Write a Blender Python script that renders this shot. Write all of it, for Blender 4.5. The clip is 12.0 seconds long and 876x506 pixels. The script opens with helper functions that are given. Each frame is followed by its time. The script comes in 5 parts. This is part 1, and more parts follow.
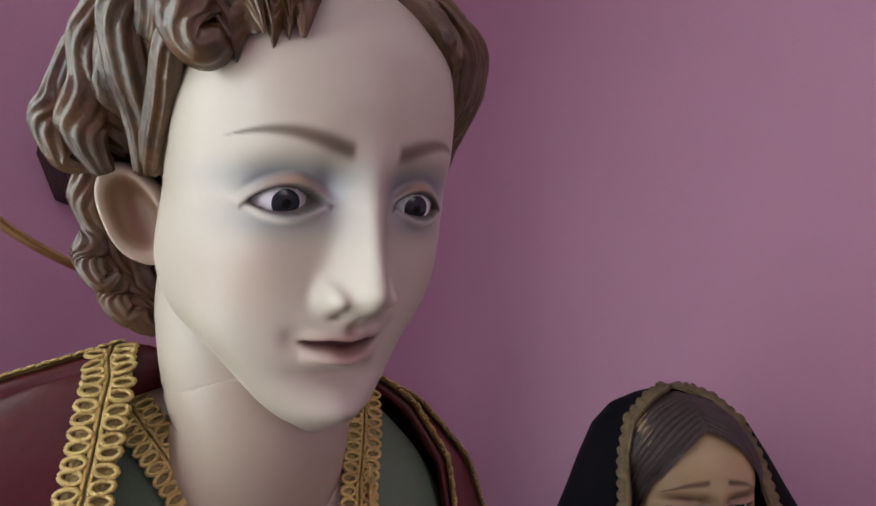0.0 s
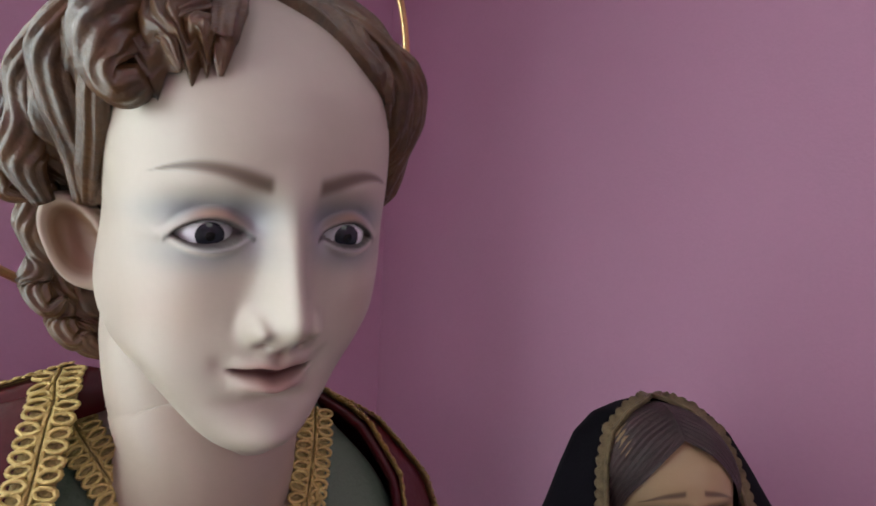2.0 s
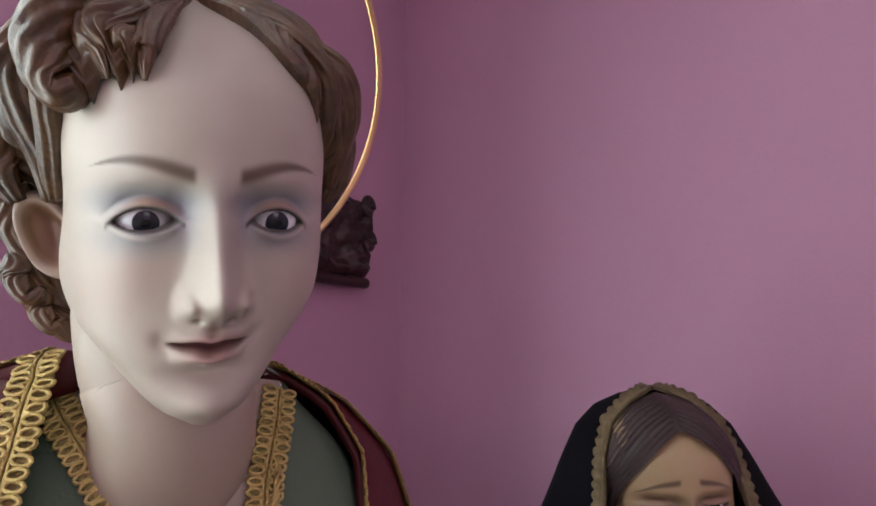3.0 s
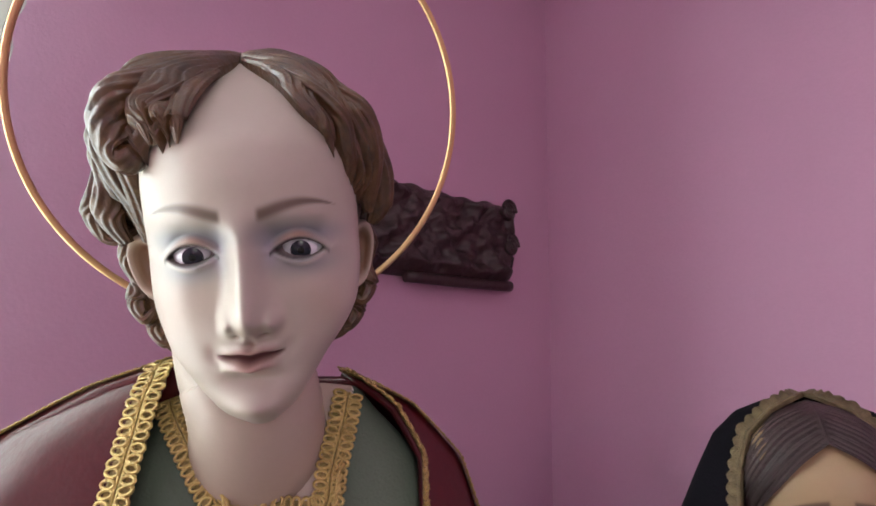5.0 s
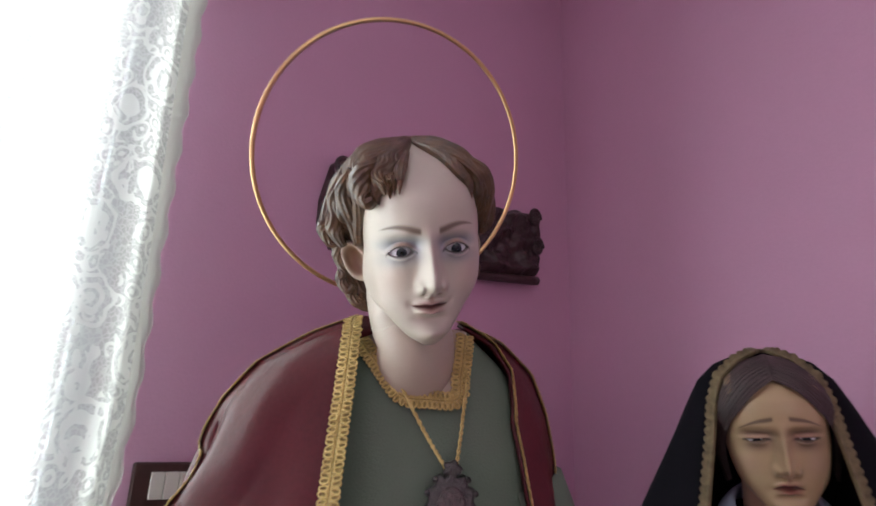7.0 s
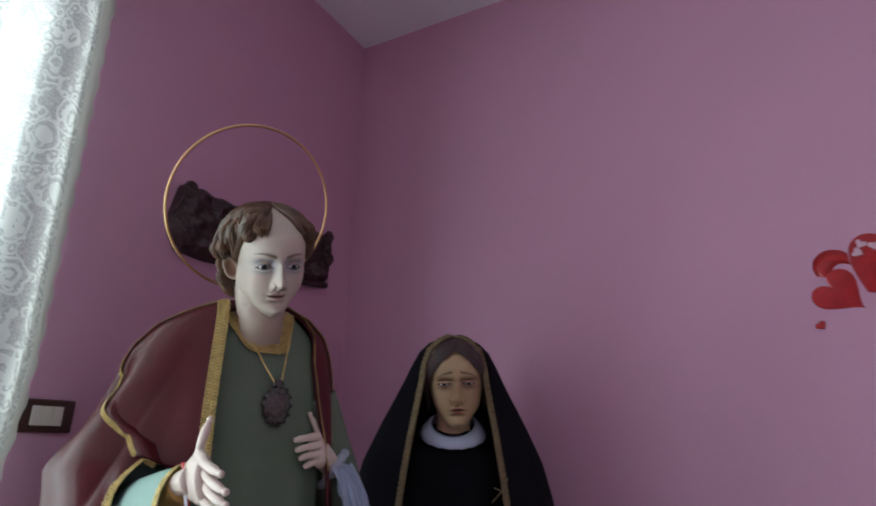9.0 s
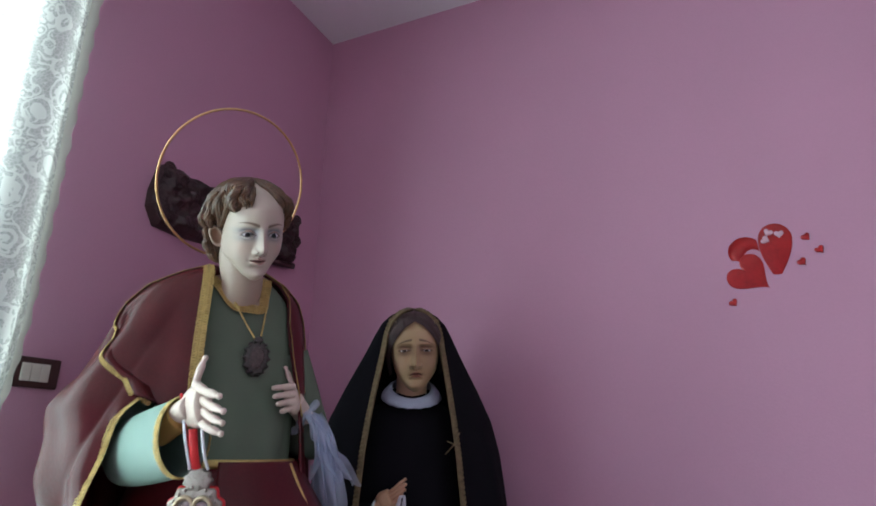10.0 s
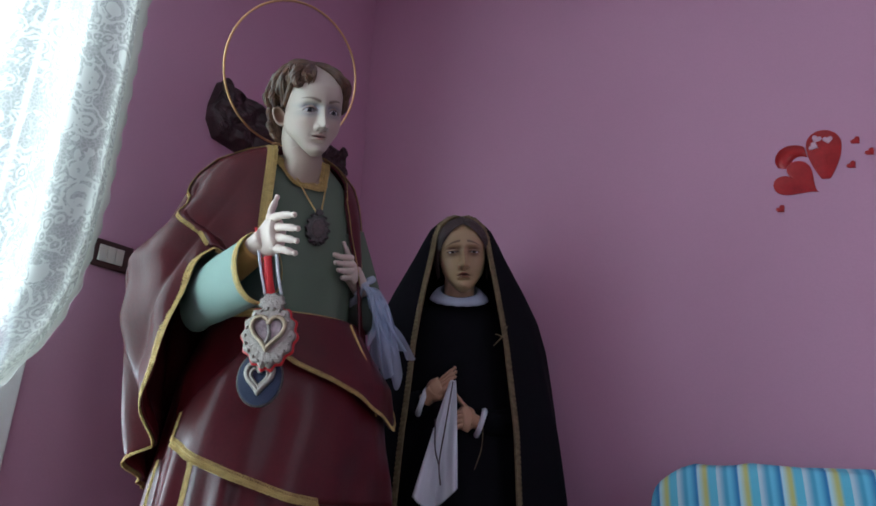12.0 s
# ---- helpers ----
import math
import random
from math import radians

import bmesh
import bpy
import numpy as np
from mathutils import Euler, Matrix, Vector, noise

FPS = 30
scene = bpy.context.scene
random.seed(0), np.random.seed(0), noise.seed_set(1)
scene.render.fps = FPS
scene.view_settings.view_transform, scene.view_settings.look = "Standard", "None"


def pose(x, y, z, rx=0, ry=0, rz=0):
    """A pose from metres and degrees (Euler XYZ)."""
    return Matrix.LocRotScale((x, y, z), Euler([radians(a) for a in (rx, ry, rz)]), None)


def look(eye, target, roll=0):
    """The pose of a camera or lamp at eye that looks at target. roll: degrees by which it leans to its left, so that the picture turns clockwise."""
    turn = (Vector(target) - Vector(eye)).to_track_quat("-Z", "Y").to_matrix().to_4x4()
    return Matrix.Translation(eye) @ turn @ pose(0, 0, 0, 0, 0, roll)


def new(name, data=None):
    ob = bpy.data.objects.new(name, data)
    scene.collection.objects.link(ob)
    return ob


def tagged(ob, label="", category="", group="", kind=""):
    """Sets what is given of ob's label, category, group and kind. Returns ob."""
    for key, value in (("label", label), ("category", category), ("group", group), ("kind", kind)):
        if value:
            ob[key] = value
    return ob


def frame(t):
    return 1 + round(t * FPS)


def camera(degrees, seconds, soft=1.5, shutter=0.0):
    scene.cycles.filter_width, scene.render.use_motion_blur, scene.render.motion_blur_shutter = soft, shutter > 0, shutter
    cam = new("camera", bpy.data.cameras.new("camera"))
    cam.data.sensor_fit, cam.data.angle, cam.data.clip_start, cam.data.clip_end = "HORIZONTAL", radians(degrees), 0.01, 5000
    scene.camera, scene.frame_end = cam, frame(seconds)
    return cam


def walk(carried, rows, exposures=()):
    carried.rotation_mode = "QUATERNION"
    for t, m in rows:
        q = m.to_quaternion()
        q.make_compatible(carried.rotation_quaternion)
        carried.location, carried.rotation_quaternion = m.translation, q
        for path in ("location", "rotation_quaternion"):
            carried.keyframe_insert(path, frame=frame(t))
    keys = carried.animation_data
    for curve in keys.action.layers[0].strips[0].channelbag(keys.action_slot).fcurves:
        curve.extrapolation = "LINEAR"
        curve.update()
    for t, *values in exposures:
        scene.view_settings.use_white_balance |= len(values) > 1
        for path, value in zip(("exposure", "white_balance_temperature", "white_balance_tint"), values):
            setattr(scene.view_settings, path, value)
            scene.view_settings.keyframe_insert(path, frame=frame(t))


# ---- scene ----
cam = camera(73.0, 12.0, 1.7, 0.4)
PATH = [
    (0, (0.156, -0.056, 1.385), (-0.727, 1.648, 1.945), 0.7),
    (0.5, (0.153, -0.052, 1.386), (-0.727, 1.655, 1.945), 0.7),
    (1, (0.154, -0.049, 1.385), (-0.724, 1.658, 1.948), 0.6),
    (1.5, (0.167, -0.053, 1.39), (-0.716, 1.651, 1.951), 0.7),
    (2, (0.193, -0.046, 1.397), (-0.709, 1.648, 1.96), 0.8),
    (2.5, (0.236, -0.039, 1.386), (-0.707, 1.628, 1.962), 0.5),
    (3, (0.256, -0.032, 1.377), (-0.754, 1.592, 1.963), 0.3),
    (5, (0.348, 0.018, 1.382), (-1.123, 1.246, 1.955), 2.3),
    (5.5, (0.35, 0.022, 1.38), (-1.15, 1.216, 1.953), 2.4),
    (6, (0.363, 0.021, 1.365), (-1.154, 1.19, 1.941), 2.4),
    (6.5, (0.411, -0.083, 1.321), (-1.107, 1.084, 1.9), 2.2),
    (8.5, (0.883, -0.693, 1.176), (-0.234, 0.855, 1.772), 1.8),
    (9, (0.912, -0.764, 1.124), (-0.016, 0.9, 1.734), 1.2),
    (9.5, (0.936, -0.822, 1.07), (0.141, 0.909, 1.681), 0.9),
    (10, (0.979, -0.911, 1.003), (0.177, 0.816, 1.614), 1.0),
    (10.5, (0.996, -0.951, 0.922), (0.152, 0.756, 1.534), 1.2),
    (11, (0.983, -0.944, 0.823), (0.112, 0.749, 1.437), 1.5),
    (11.5, (0.947, -0.919, 0.719), (0.061, 0.765, 1.332), 1.6),
    (12, (0.92, -0.896, 0.681), (0.021, 0.786, 1.283), 1.9),
]
EXPOSURES = [(0, -0.14, 6500, 10), (2.5, -0.04, 6500, 10), (5.0, 0.44, 6650, 10), (6.0, 0.44, 6650, 10),
             (6.7, 0.30, 6500, 10), (8.4, -0.58, 6150, 12), (9.0, -0.52, 6100, 5), (9.5, -0.28, 6050, 2),
             (10.0, -0.20, 6000, 0), (10.5, -0.33, 5950, 1), (11.5, -0.53, 5800, 2), (12.0, -0.56, 5750, 3)]
walk(cam, [(t, look(eye, target, roll)) for t, eye, target, roll in PATH], EXPOSURES)


# ---- world, sun, window light and an added east fill ----
world = bpy.data.worlds.new("sky")
scene.world = world
world.use_nodes = True
wn = world.node_tree
sky = wn.nodes.new("ShaderNodeTexSky")
sky.sky_type, sky.sun_disc = "NISHITA", False
sky.sun_elevation, sky.sun_rotation = radians(42), radians(150)
wn.links.new(sky.outputs[0], wn.nodes["Background"].inputs[0])
wn.nodes["Background"].inputs[1].default_value = 0.12

ROOM_W, ROOM_N, ROOM_E, ROOM_S, CEIL = -0.73, 1.346, 3.3, -3.0, 3.09
WIN_S, WIN_N, WIN_B, WIN_T = -2.15, -0.085, 0.06, 2.45


def area(name, m, sx, sy, watts, colour):
    data = bpy.data.lights.new(name, "AREA")
    data.shape, data.size, data.size_y, data.energy, data.color = "RECTANGLE", sx, sy, watts, colour
    lamp = new(name, data)
    lamp.matrix_world = m
    return lamp


area("window_daylight", look((ROOM_W - 0.16, (WIN_S + WIN_N) / 2, 1.3), (2, (WIN_S + WIN_N) / 2, 1.2)), WIN_N - WIN_S, WIN_T - WIN_B, 262, (0.84, 0.95, 1.0)).data.spread = radians(157)
# added fill with no known source, lifts the west wall
area("east_fill_lamp", look((ROOM_E + 0.16, -1.45, 1.55), (0, -1.2, 1.4)), 1.5, 1.5, 12, (0.92, 0.98, 1.0))


# ---- materials ----
def mat(name, colour, rough=0.6, metal=0.0, vary=0.12, scale=8.0, bump=0.1, bscale=60.0, spec=0.5, second=None, stretch=(1, 1, 1)):
    """A surface with large soft variation, fine grain and relief."""
    m = bpy.data.materials.new(name)
    m.use_nodes = True
    n, k = m.node_tree.nodes, m.node_tree.links
    b = n["Principled BSDF"]
    b.inputs["Roughness"].default_value, b.inputs["Metallic"].default_value = rough, metal
    b.inputs["Specular IOR Level"].default_value = spec
    co = n.new("ShaderNodeTexCoord")
    mp = n.new("ShaderNodeMapping")
    mp.inputs["Scale"].default_value = stretch
    k.new(co.outputs["Object"], mp.inputs["Vector"])
    t1, t2 = n.new("ShaderNodeTexNoise"), n.new("ShaderNodeTexNoise")
    t1.inputs["Scale"].default_value, t1.inputs["Detail"].default_value = scale, 5
    t2.inputs["Scale"].default_value, t2.inputs["Detail"].default_value = bscale, 6
    for t in (t1, t2):
        k.new(mp.outputs[0], t.inputs["Vector"])
    mix = n.new("ShaderNodeMix")
    mix.data_type = "RGBA"
    two = second or [c * (1 - vary * 2) for c in colour]
    mix.inputs["A"].default_value, mix.inputs["B"].default_value = (*two, 1), (*colour, 1)
    add = n.new("ShaderNodeMath")
    add.operation = "MULTIPLY_ADD"
    k.new(t2.outputs[0], add.inputs[0])
    add.inputs[1].default_value = 0.5
    k.new(t1.outputs[0], add.inputs[2])
    ramp = n.new("ShaderNodeMapRange")
    ramp.inputs[1].default_value, ramp.inputs[2].default_value = 0.45, 1.0
    k.new(add.outputs[0], ramp.inputs[0])
    k.new(ramp.outputs[0], mix.inputs["Factor"])
    k.new(mix.outputs["Result"], b.inputs["Base Color"])
    bp = n.new("ShaderNodeBump")
    bp.inputs["Strength"].default_value, bp.inputs["Distance"].default_value = bump, 0.004
    k.new(t2.outputs[0], bp.inputs["Height"])
    k.new(bp.outputs[0], b.inputs["Normal"])
    return m


def painted(name, rough):
    """Statue paint: the colours are brushed on the plaster, with shade on the throat and breast, kept in the mesh's
    paint layer.
    """
    m = mat(name, (1, 1, 1), rough, 0, 0.03, 18, 0.03, 220)
    n, k = m.node_tree.nodes, m.node_tree.links
    at = n.new("ShaderNodeAttribute")
    at.attribute_name = "paint"
    mul = n.new("ShaderNodeMix")
    mul.data_type, mul.blend_type = "RGBA", "MULTIPLY"
    mul.inputs["Factor"].default_value = 1
    k.new(n["Mix"].outputs["Result"], mul.inputs["A"])
    k.new(at.outputs["Color"], mul.inputs["B"])
    k.new(mul.outputs["Result"], n["Principled BSDF"].inputs["Base Color"])
    return m


M_WALL = mat("pink_wall_paint", (0.52, 0.285, 0.395), 0.75, 0, 0.04, 1.6, 0.12, 140)
M_CEIL = mat("white_ceiling_paint", (0.78, 0.78, 0.80), 0.85, 0, 0.03, 2, 0.1, 90)
M_FLOOR = mat("floor_tile", (0.25, 0.21, 0.18), 0.35, 0, 0.15, 4, 0.05, 40)
M_WHITE = mat("white_lacquer", (0.8, 0.8, 0.78), 0.4, 0, 0.04, 5, 0.05, 60)
M_SKIN = painted("painted_skin", 0.42)
M_HAIR = mat("carved_brown_hair_paint", (0.135, 0.066, 0.024), 0.4, 0, 0.3, 34, 0.35, 190, 0.4, (0.03, 0.016, 0.009))
def varnish(m, weight, rough, ior=1.6):
    """A clear coat over the paint."""
    b = m.node_tree.nodes["Principled BSDF"]
    b.inputs["Coat Weight"].default_value, b.inputs["Coat Roughness"].default_value, b.inputs["Coat IOR"].default_value = weight, rough, ior


varnish(M_HAIR, 0.4, 0.16, 1.6)
M_GREEN = mat("sage_green_cloth", (0.115, 0.155, 0.105), 0.8, 0, 0.08, 10, 0.25, 400)
M_SLEEVE = mat("sea_green_cloth", (0.25, 0.38, 0.32), 0.7, 0, 0.08, 10, 0.25, 400)
M_RED = mat("dark_red_leather_cloth", (0.088, 0.0065, 0.010), 0.4, 0, 0.2, 7, 0.12, 160, 0.28)
varnish(M_RED, 0.12, 0.22, 1.5)
M_GOLD = mat("gold_braid_thread", (0.72, 0.56, 0.21), 0.38, 0.5, 0.25, 60, 0.5, 500, 0.5, (0.38, 0.27, 0.09))
M_GOLD_DULL = mat("gold_braid_ground", (0.47, 0.36, 0.13), 0.5, 0.35, 0.3, 80, 0.5, 500)
M_HALO = mat("gilded_brass", (0.75, 0.50, 0.24), 0.28, 1.0, 0.1, 20, 0.05, 200)
M_BLACK = mat("black_cloth", (0.005, 0.0045, 0.007), 0.9, 0, 0.2, 10, 0.2, 300, 0.15)
M_WOOD = mat("dark_carved_wood", (0.045, 0.018, 0.017), 0.5, 0, 0.3, 14, 0.5, 90, 0.5, (0.018, 0.008, 0.009))
M_LINEN = mat("white_linen", (0.72, 0.74, 0.78), 0.8, 0, 0.05, 20, 0.3, 300)
M_OCHRE = mat("yellow_ochre_lining", (0.55, 0.36, 0.10), 0.75, 0, 0.1, 20, 0.2, 300)
M_EYE = mat("glass_eye_white", (0.86, 0.88, 0.90), 0.08, 0, 0.02, 30, 0.0, 100)
M_IRIS = mat("glass_eye_iris", (0.028, 0.034, 0.045), 0.05, 0, 0.3, 300, 0.0, 100)
M_PUPIL = mat("glass_eye_pupil", (0.004, 0.004, 0.005), 0.05)
M_SILVER = mat("embossed_silver", (0.36, 0.335, 0.29), 0.45, 0.65, 0.15, 60, 0.5, 260)
M_BLUE = mat("navy_velvet", (0.009, 0.02, 0.055), 0.7, 0, 0.1, 20, 0.2, 300)
M_RIBBON = mat("red_ribbon", (0.55, 0.015, 0.02), 0.5, 0, 0.1, 20, 0.2, 300)
M_STICKER = mat("red_foil_sticker", (0.40, 0.014, 0.014), 0.28, 0.1, 0.2, 20, 0.03, 100)
M_PLATE = mat("dark_walnut_plate", (0.06, 0.025, 0.02), 0.4, 0, 0.2, 20, 0.1, 100)
M_BUTTON = mat("ivory_plastic", (0.62, 0.60, 0.52), 0.4, 0, 0.03, 20, 0.02, 100)
M_DARKMETAL = mat("tarnished_silver", (0.10, 0.09, 0.085), 0.4, 0.8, 0.3, 80, 0.5, 300)


# ---- mesh building ----
class Build:
    """Collects surfaces and sweeps into one mesh with several materials."""

    def __init__(self):
        self.v, self.f, self.mi, self.mats, self.paint = [], [], [], [], []

    def slot(self, m):
        if m not in self.mats:
            self.mats.append(m)
        return self.mats.index(m)

    def grid(self, P, m, close_u=False, close_v=False, paint=None):
        """P: rows x columns x 3; close_u joins the last column to the first."""
        P = np.asarray(P, float)
        r, c = P.shape[:2]
        s, base = self.slot(m), len(self.v)
        self.v.extend(map(tuple, P.reshape(-1, 3)))
        self.paint.extend(map(tuple, paint.reshape(-1, 3)) if paint is not None else [(1, 1, 1)] * (r * c))
        for i in range(r if close_v else r - 1):
            for j in range(c if close_u else c - 1):
                a, b = i % r * c, (i + 1) % r * c
                self.f.append((base + a + j, base + a + (j + 1) % c, base + b + (j + 1) % c, base + b + j))
                self.mi.append(s)
        return self

    def tube(self, path, radii, m, sides=10, flat=1.0, up=(0, 0, 1), ridge=0.0, ridges=5, caps=True, paint=None):
        """A sweep along a path; radii per point; flat squeezes it along its normal."""
        path = np.asarray(path, float)
        n = len(path)
        radii = np.broadcast_to(np.asarray(radii, float), (n,))
        tan = np.gradient(path, axis=0)
        tan /= np.linalg.norm(tan, axis=1)[:, None] + 1e-12
        rows = []
        u = np.asarray(up, float)
        for i in range(n):
            side = np.cross(tan[i], u if u.ndim == 1 else u[i])
            side /= np.linalg.norm(side) + 1e-9
            nor = np.cross(side, tan[i])
            a = np.linspace(0, 2 * np.pi, sides, endpoint=False)
            k = radii[i] * (1 + ridge * np.cos(a * ridges))
            rows.append(path[i] + (np.cos(a) * k)[:, None] * side + (np.sin(a) * k * flat)[:, None] * nor)
        if caps:
            rows = [np.repeat(path[:1], sides, 0)] + rows + [np.repeat(path[-1:], sides, 0)]
        col = None
        if paint is not None:
            paint = np.asarray(paint, float)
            col = np.tile(paint, (len(rows) * sides, 1)) if paint.ndim == 1 else np.repeat(paint[np.linspace(0, len(paint) - 1, len(rows)).astype(int)], sides, 0)
        return self.grid(np.array(rows), m, True, paint=col)

    def ball(self, c, r, m, rows=12, cols=16, turn=None, paint=None):
        t, a = np.linspace(0, np.pi, rows), np.linspace(0, 2 * np.pi, cols, endpoint=False)
        P = np.stack([np.outer(np.sin(t), np.cos(a)), np.outer(np.sin(t), np.sin(a)), np.outer(np.cos(t), np.ones(cols))], -1) * np.asarray(r)
        if turn is not None:
            P = P @ np.asarray(turn).T
        col = None if paint is None else np.tile(np.asarray(paint, float), (rows * cols, 1))
        return self.grid(P + np.asarray(c), m, True, paint=col)

    def box(self, lo, hi, m, bevel=0.0):
        (x0, y0, z0), (x1, y1, z1) = lo, hi
        s, base = self.slot(m), len(self.v)
        self.v.extend((x, y, z) for z in (z0, z1) for x, y in ((x0, y0), (x1, y0), (x1, y1), (x0, y1)))
        self.paint.extend([(1, 1, 1)] * 8)
        for q in ((0, 3, 2, 1), (4, 5, 6, 7), (0, 1, 5, 4), (1, 2, 6, 5), (2, 3, 7, 6), (3, 0, 4, 7)):
            self.f.append(tuple(base + i for i in q))
            self.mi.append(s)
        return self

    def make(self, name, parent=None, label="", at=None, smooth=True, solid=0.0, bevel=0.0):
        me = bpy.data.meshes.new(name)
        me.from_pydata(self.v, [], self.f)
        for m in self.mats:
            me.materials.append(m)
        me.polygons.foreach_set("material_index", self.mi)
        me.polygons.foreach_set("use_smooth", [smooth] * len(self.f))
        if any(p != (1, 1, 1) for p in self.paint):
            layer = me.attributes.new("paint", "FLOAT_COLOR", "POINT")
            layer.data.foreach_set("color", np.c_[np.array(self.paint, float), np.ones(len(self.v))].ravel())
        me.validate()
        ob = new(name, me)
        if at is not None:
            ob.matrix_world = at
        if parent is not None:
            ob.parent = parent
        if solid:
            md = ob.modifiers.new("thickness", "SOLIDIFY")
            md.thickness, md.offset = solid, 0
        if bevel:
            md = ob.modifiers.new("edges", "BEVEL")
            md.width, md.segments, md.limit_method = bevel, 2, "ANGLE"
        if label:
            ob["label"] = label
        return ob


def smooth_path(points, n=24):
    """A Catmull-Rom line through a few points."""
    p = np.asarray(points, float)
    q = np.vstack([2 * p[0] - p[1], p, 2 * p[-1] - p[-2]])
    out = []
    for t in np.linspace(0, len(p) - 1, n):
        i = min(int(t), len(p) - 2)
        s = t - i
        a, b, c, d = q[i:i + 4]
        out.append(0.5 * (2 * b + (c - a) * s + (2 * a - 5 * b + 4 * c - d) * s * s + (3 * b - a - 3 * c + d) * s ** 3))
    return np.array(out)


def lerp(x, xs, ys):
    return np.interp(x, xs, ys)


def hills(x, xs, ys):
    """Interpolation with eased slopes through a table."""
    fine = np.linspace(xs[0], xs[-1], 120)
    raw = np.interp(fine, xs, ys)
    k = np.hanning(15)
    pad = np.r_[np.full(7, raw[0]), raw, np.full(7, raw[-1])]
    return np.interp(x, fine, np.convolve(pad, k / k.sum(), "valid"))


def thing(name, label, category, m=None, group="", kind=""):
    ob = new(name)
    if m is not None:
        ob.matrix_world = m
    return tagged(ob, label, category, group, kind)


# ---- the room ----
T = 0.25
b = Build().box((ROOM_W - T, WIN_N, 0), (ROOM_W, ROOM_N + T, CEIL), M_WALL).box((ROOM_W - T, ROOM_S - T, 0), (ROOM_W, WIN_S, CEIL), M_WALL)
b.box((ROOM_W - T, WIN_S, WIN_T), (ROOM_W, WIN_N, CEIL), M_WALL).box((ROOM_W - T, WIN_S, 0), (ROOM_W, WIN_N, WIN_B), M_WALL)
tagged(b.make("wall_west", smooth=False), "matt pink painted plaster wall with a window opening", "wall", kind="structure")
tagged(Build().box((ROOM_W, ROOM_N, 0), (ROOM_E + T, ROOM_N + T, CEIL), M_WALL).make("wall_north", smooth=False), "matt pink painted plaster wall", "wall", kind="structure")
# the opening is made up, out of view, to go with the east fill
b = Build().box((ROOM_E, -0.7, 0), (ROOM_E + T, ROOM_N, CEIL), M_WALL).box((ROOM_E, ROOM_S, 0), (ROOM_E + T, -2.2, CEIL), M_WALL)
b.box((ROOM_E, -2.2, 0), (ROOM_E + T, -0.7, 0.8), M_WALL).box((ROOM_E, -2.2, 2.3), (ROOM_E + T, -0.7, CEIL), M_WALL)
tagged(b.make("wall_east", smooth=False), "plain pink painted wall with an unseen opening added for fill light", "wall", kind="structure")
tagged(Build().box((ROOM_W - T, ROOM_S - T, 0), (ROOM_E + T, ROOM_S, CEIL), M_WALL).make("wall_south", smooth=False), "plain pink painted wall closing the room", "wall", kind="structure")
tagged(Build().box((ROOM_W - T, ROOM_S - T, CEIL), (ROOM_E + T, ROOM_N + T, CEIL + 0.2), M_CEIL).make("ceiling", smooth=False), "flat white painted ceiling", "ceiling", kind="structure")
tagged(Build().box((ROOM_W - T, ROOM_S - T, -0.2), (ROOM_E + T, ROOM_N + T, 0), M_FLOOR).make("floor", smooth=False), "plain warm tiled floor", "floor", kind="structure")

# ---- the saint's frame: x to the figure's left, y to its back, standing at the origin ----
SAINT = pose(-0.15, 0.23, 0, 0, 0, 55)
hl, hf = Vector((0.531, 0.833, 0.157)).normalized(), Vector((0.808, -0.442, -0.39))
hf = (hf - hl * hf.dot(hl)).normalized()
hu = hl.cross(-hf)
HEAD = Matrix((hl, -hf, hu)).transposed().to_4x4()
HEAD.translation = (0.007, 0.1501, 1.4834)
HEAD_IN_SAINT = np.array(SAINT.inverted() @ HEAD)


def moved(P, m):
    P = np.asarray(P, float)
    return P @ m[:3, :3].T + m[:3, 3]


def gauss(x, c, s):
    return np.exp(-((x - c) / s) ** 2)


def step(x, a, b):
    t = np.clip((x - a) / (b - a), 0, 1)
    return t * t * (3 - 2 * t)


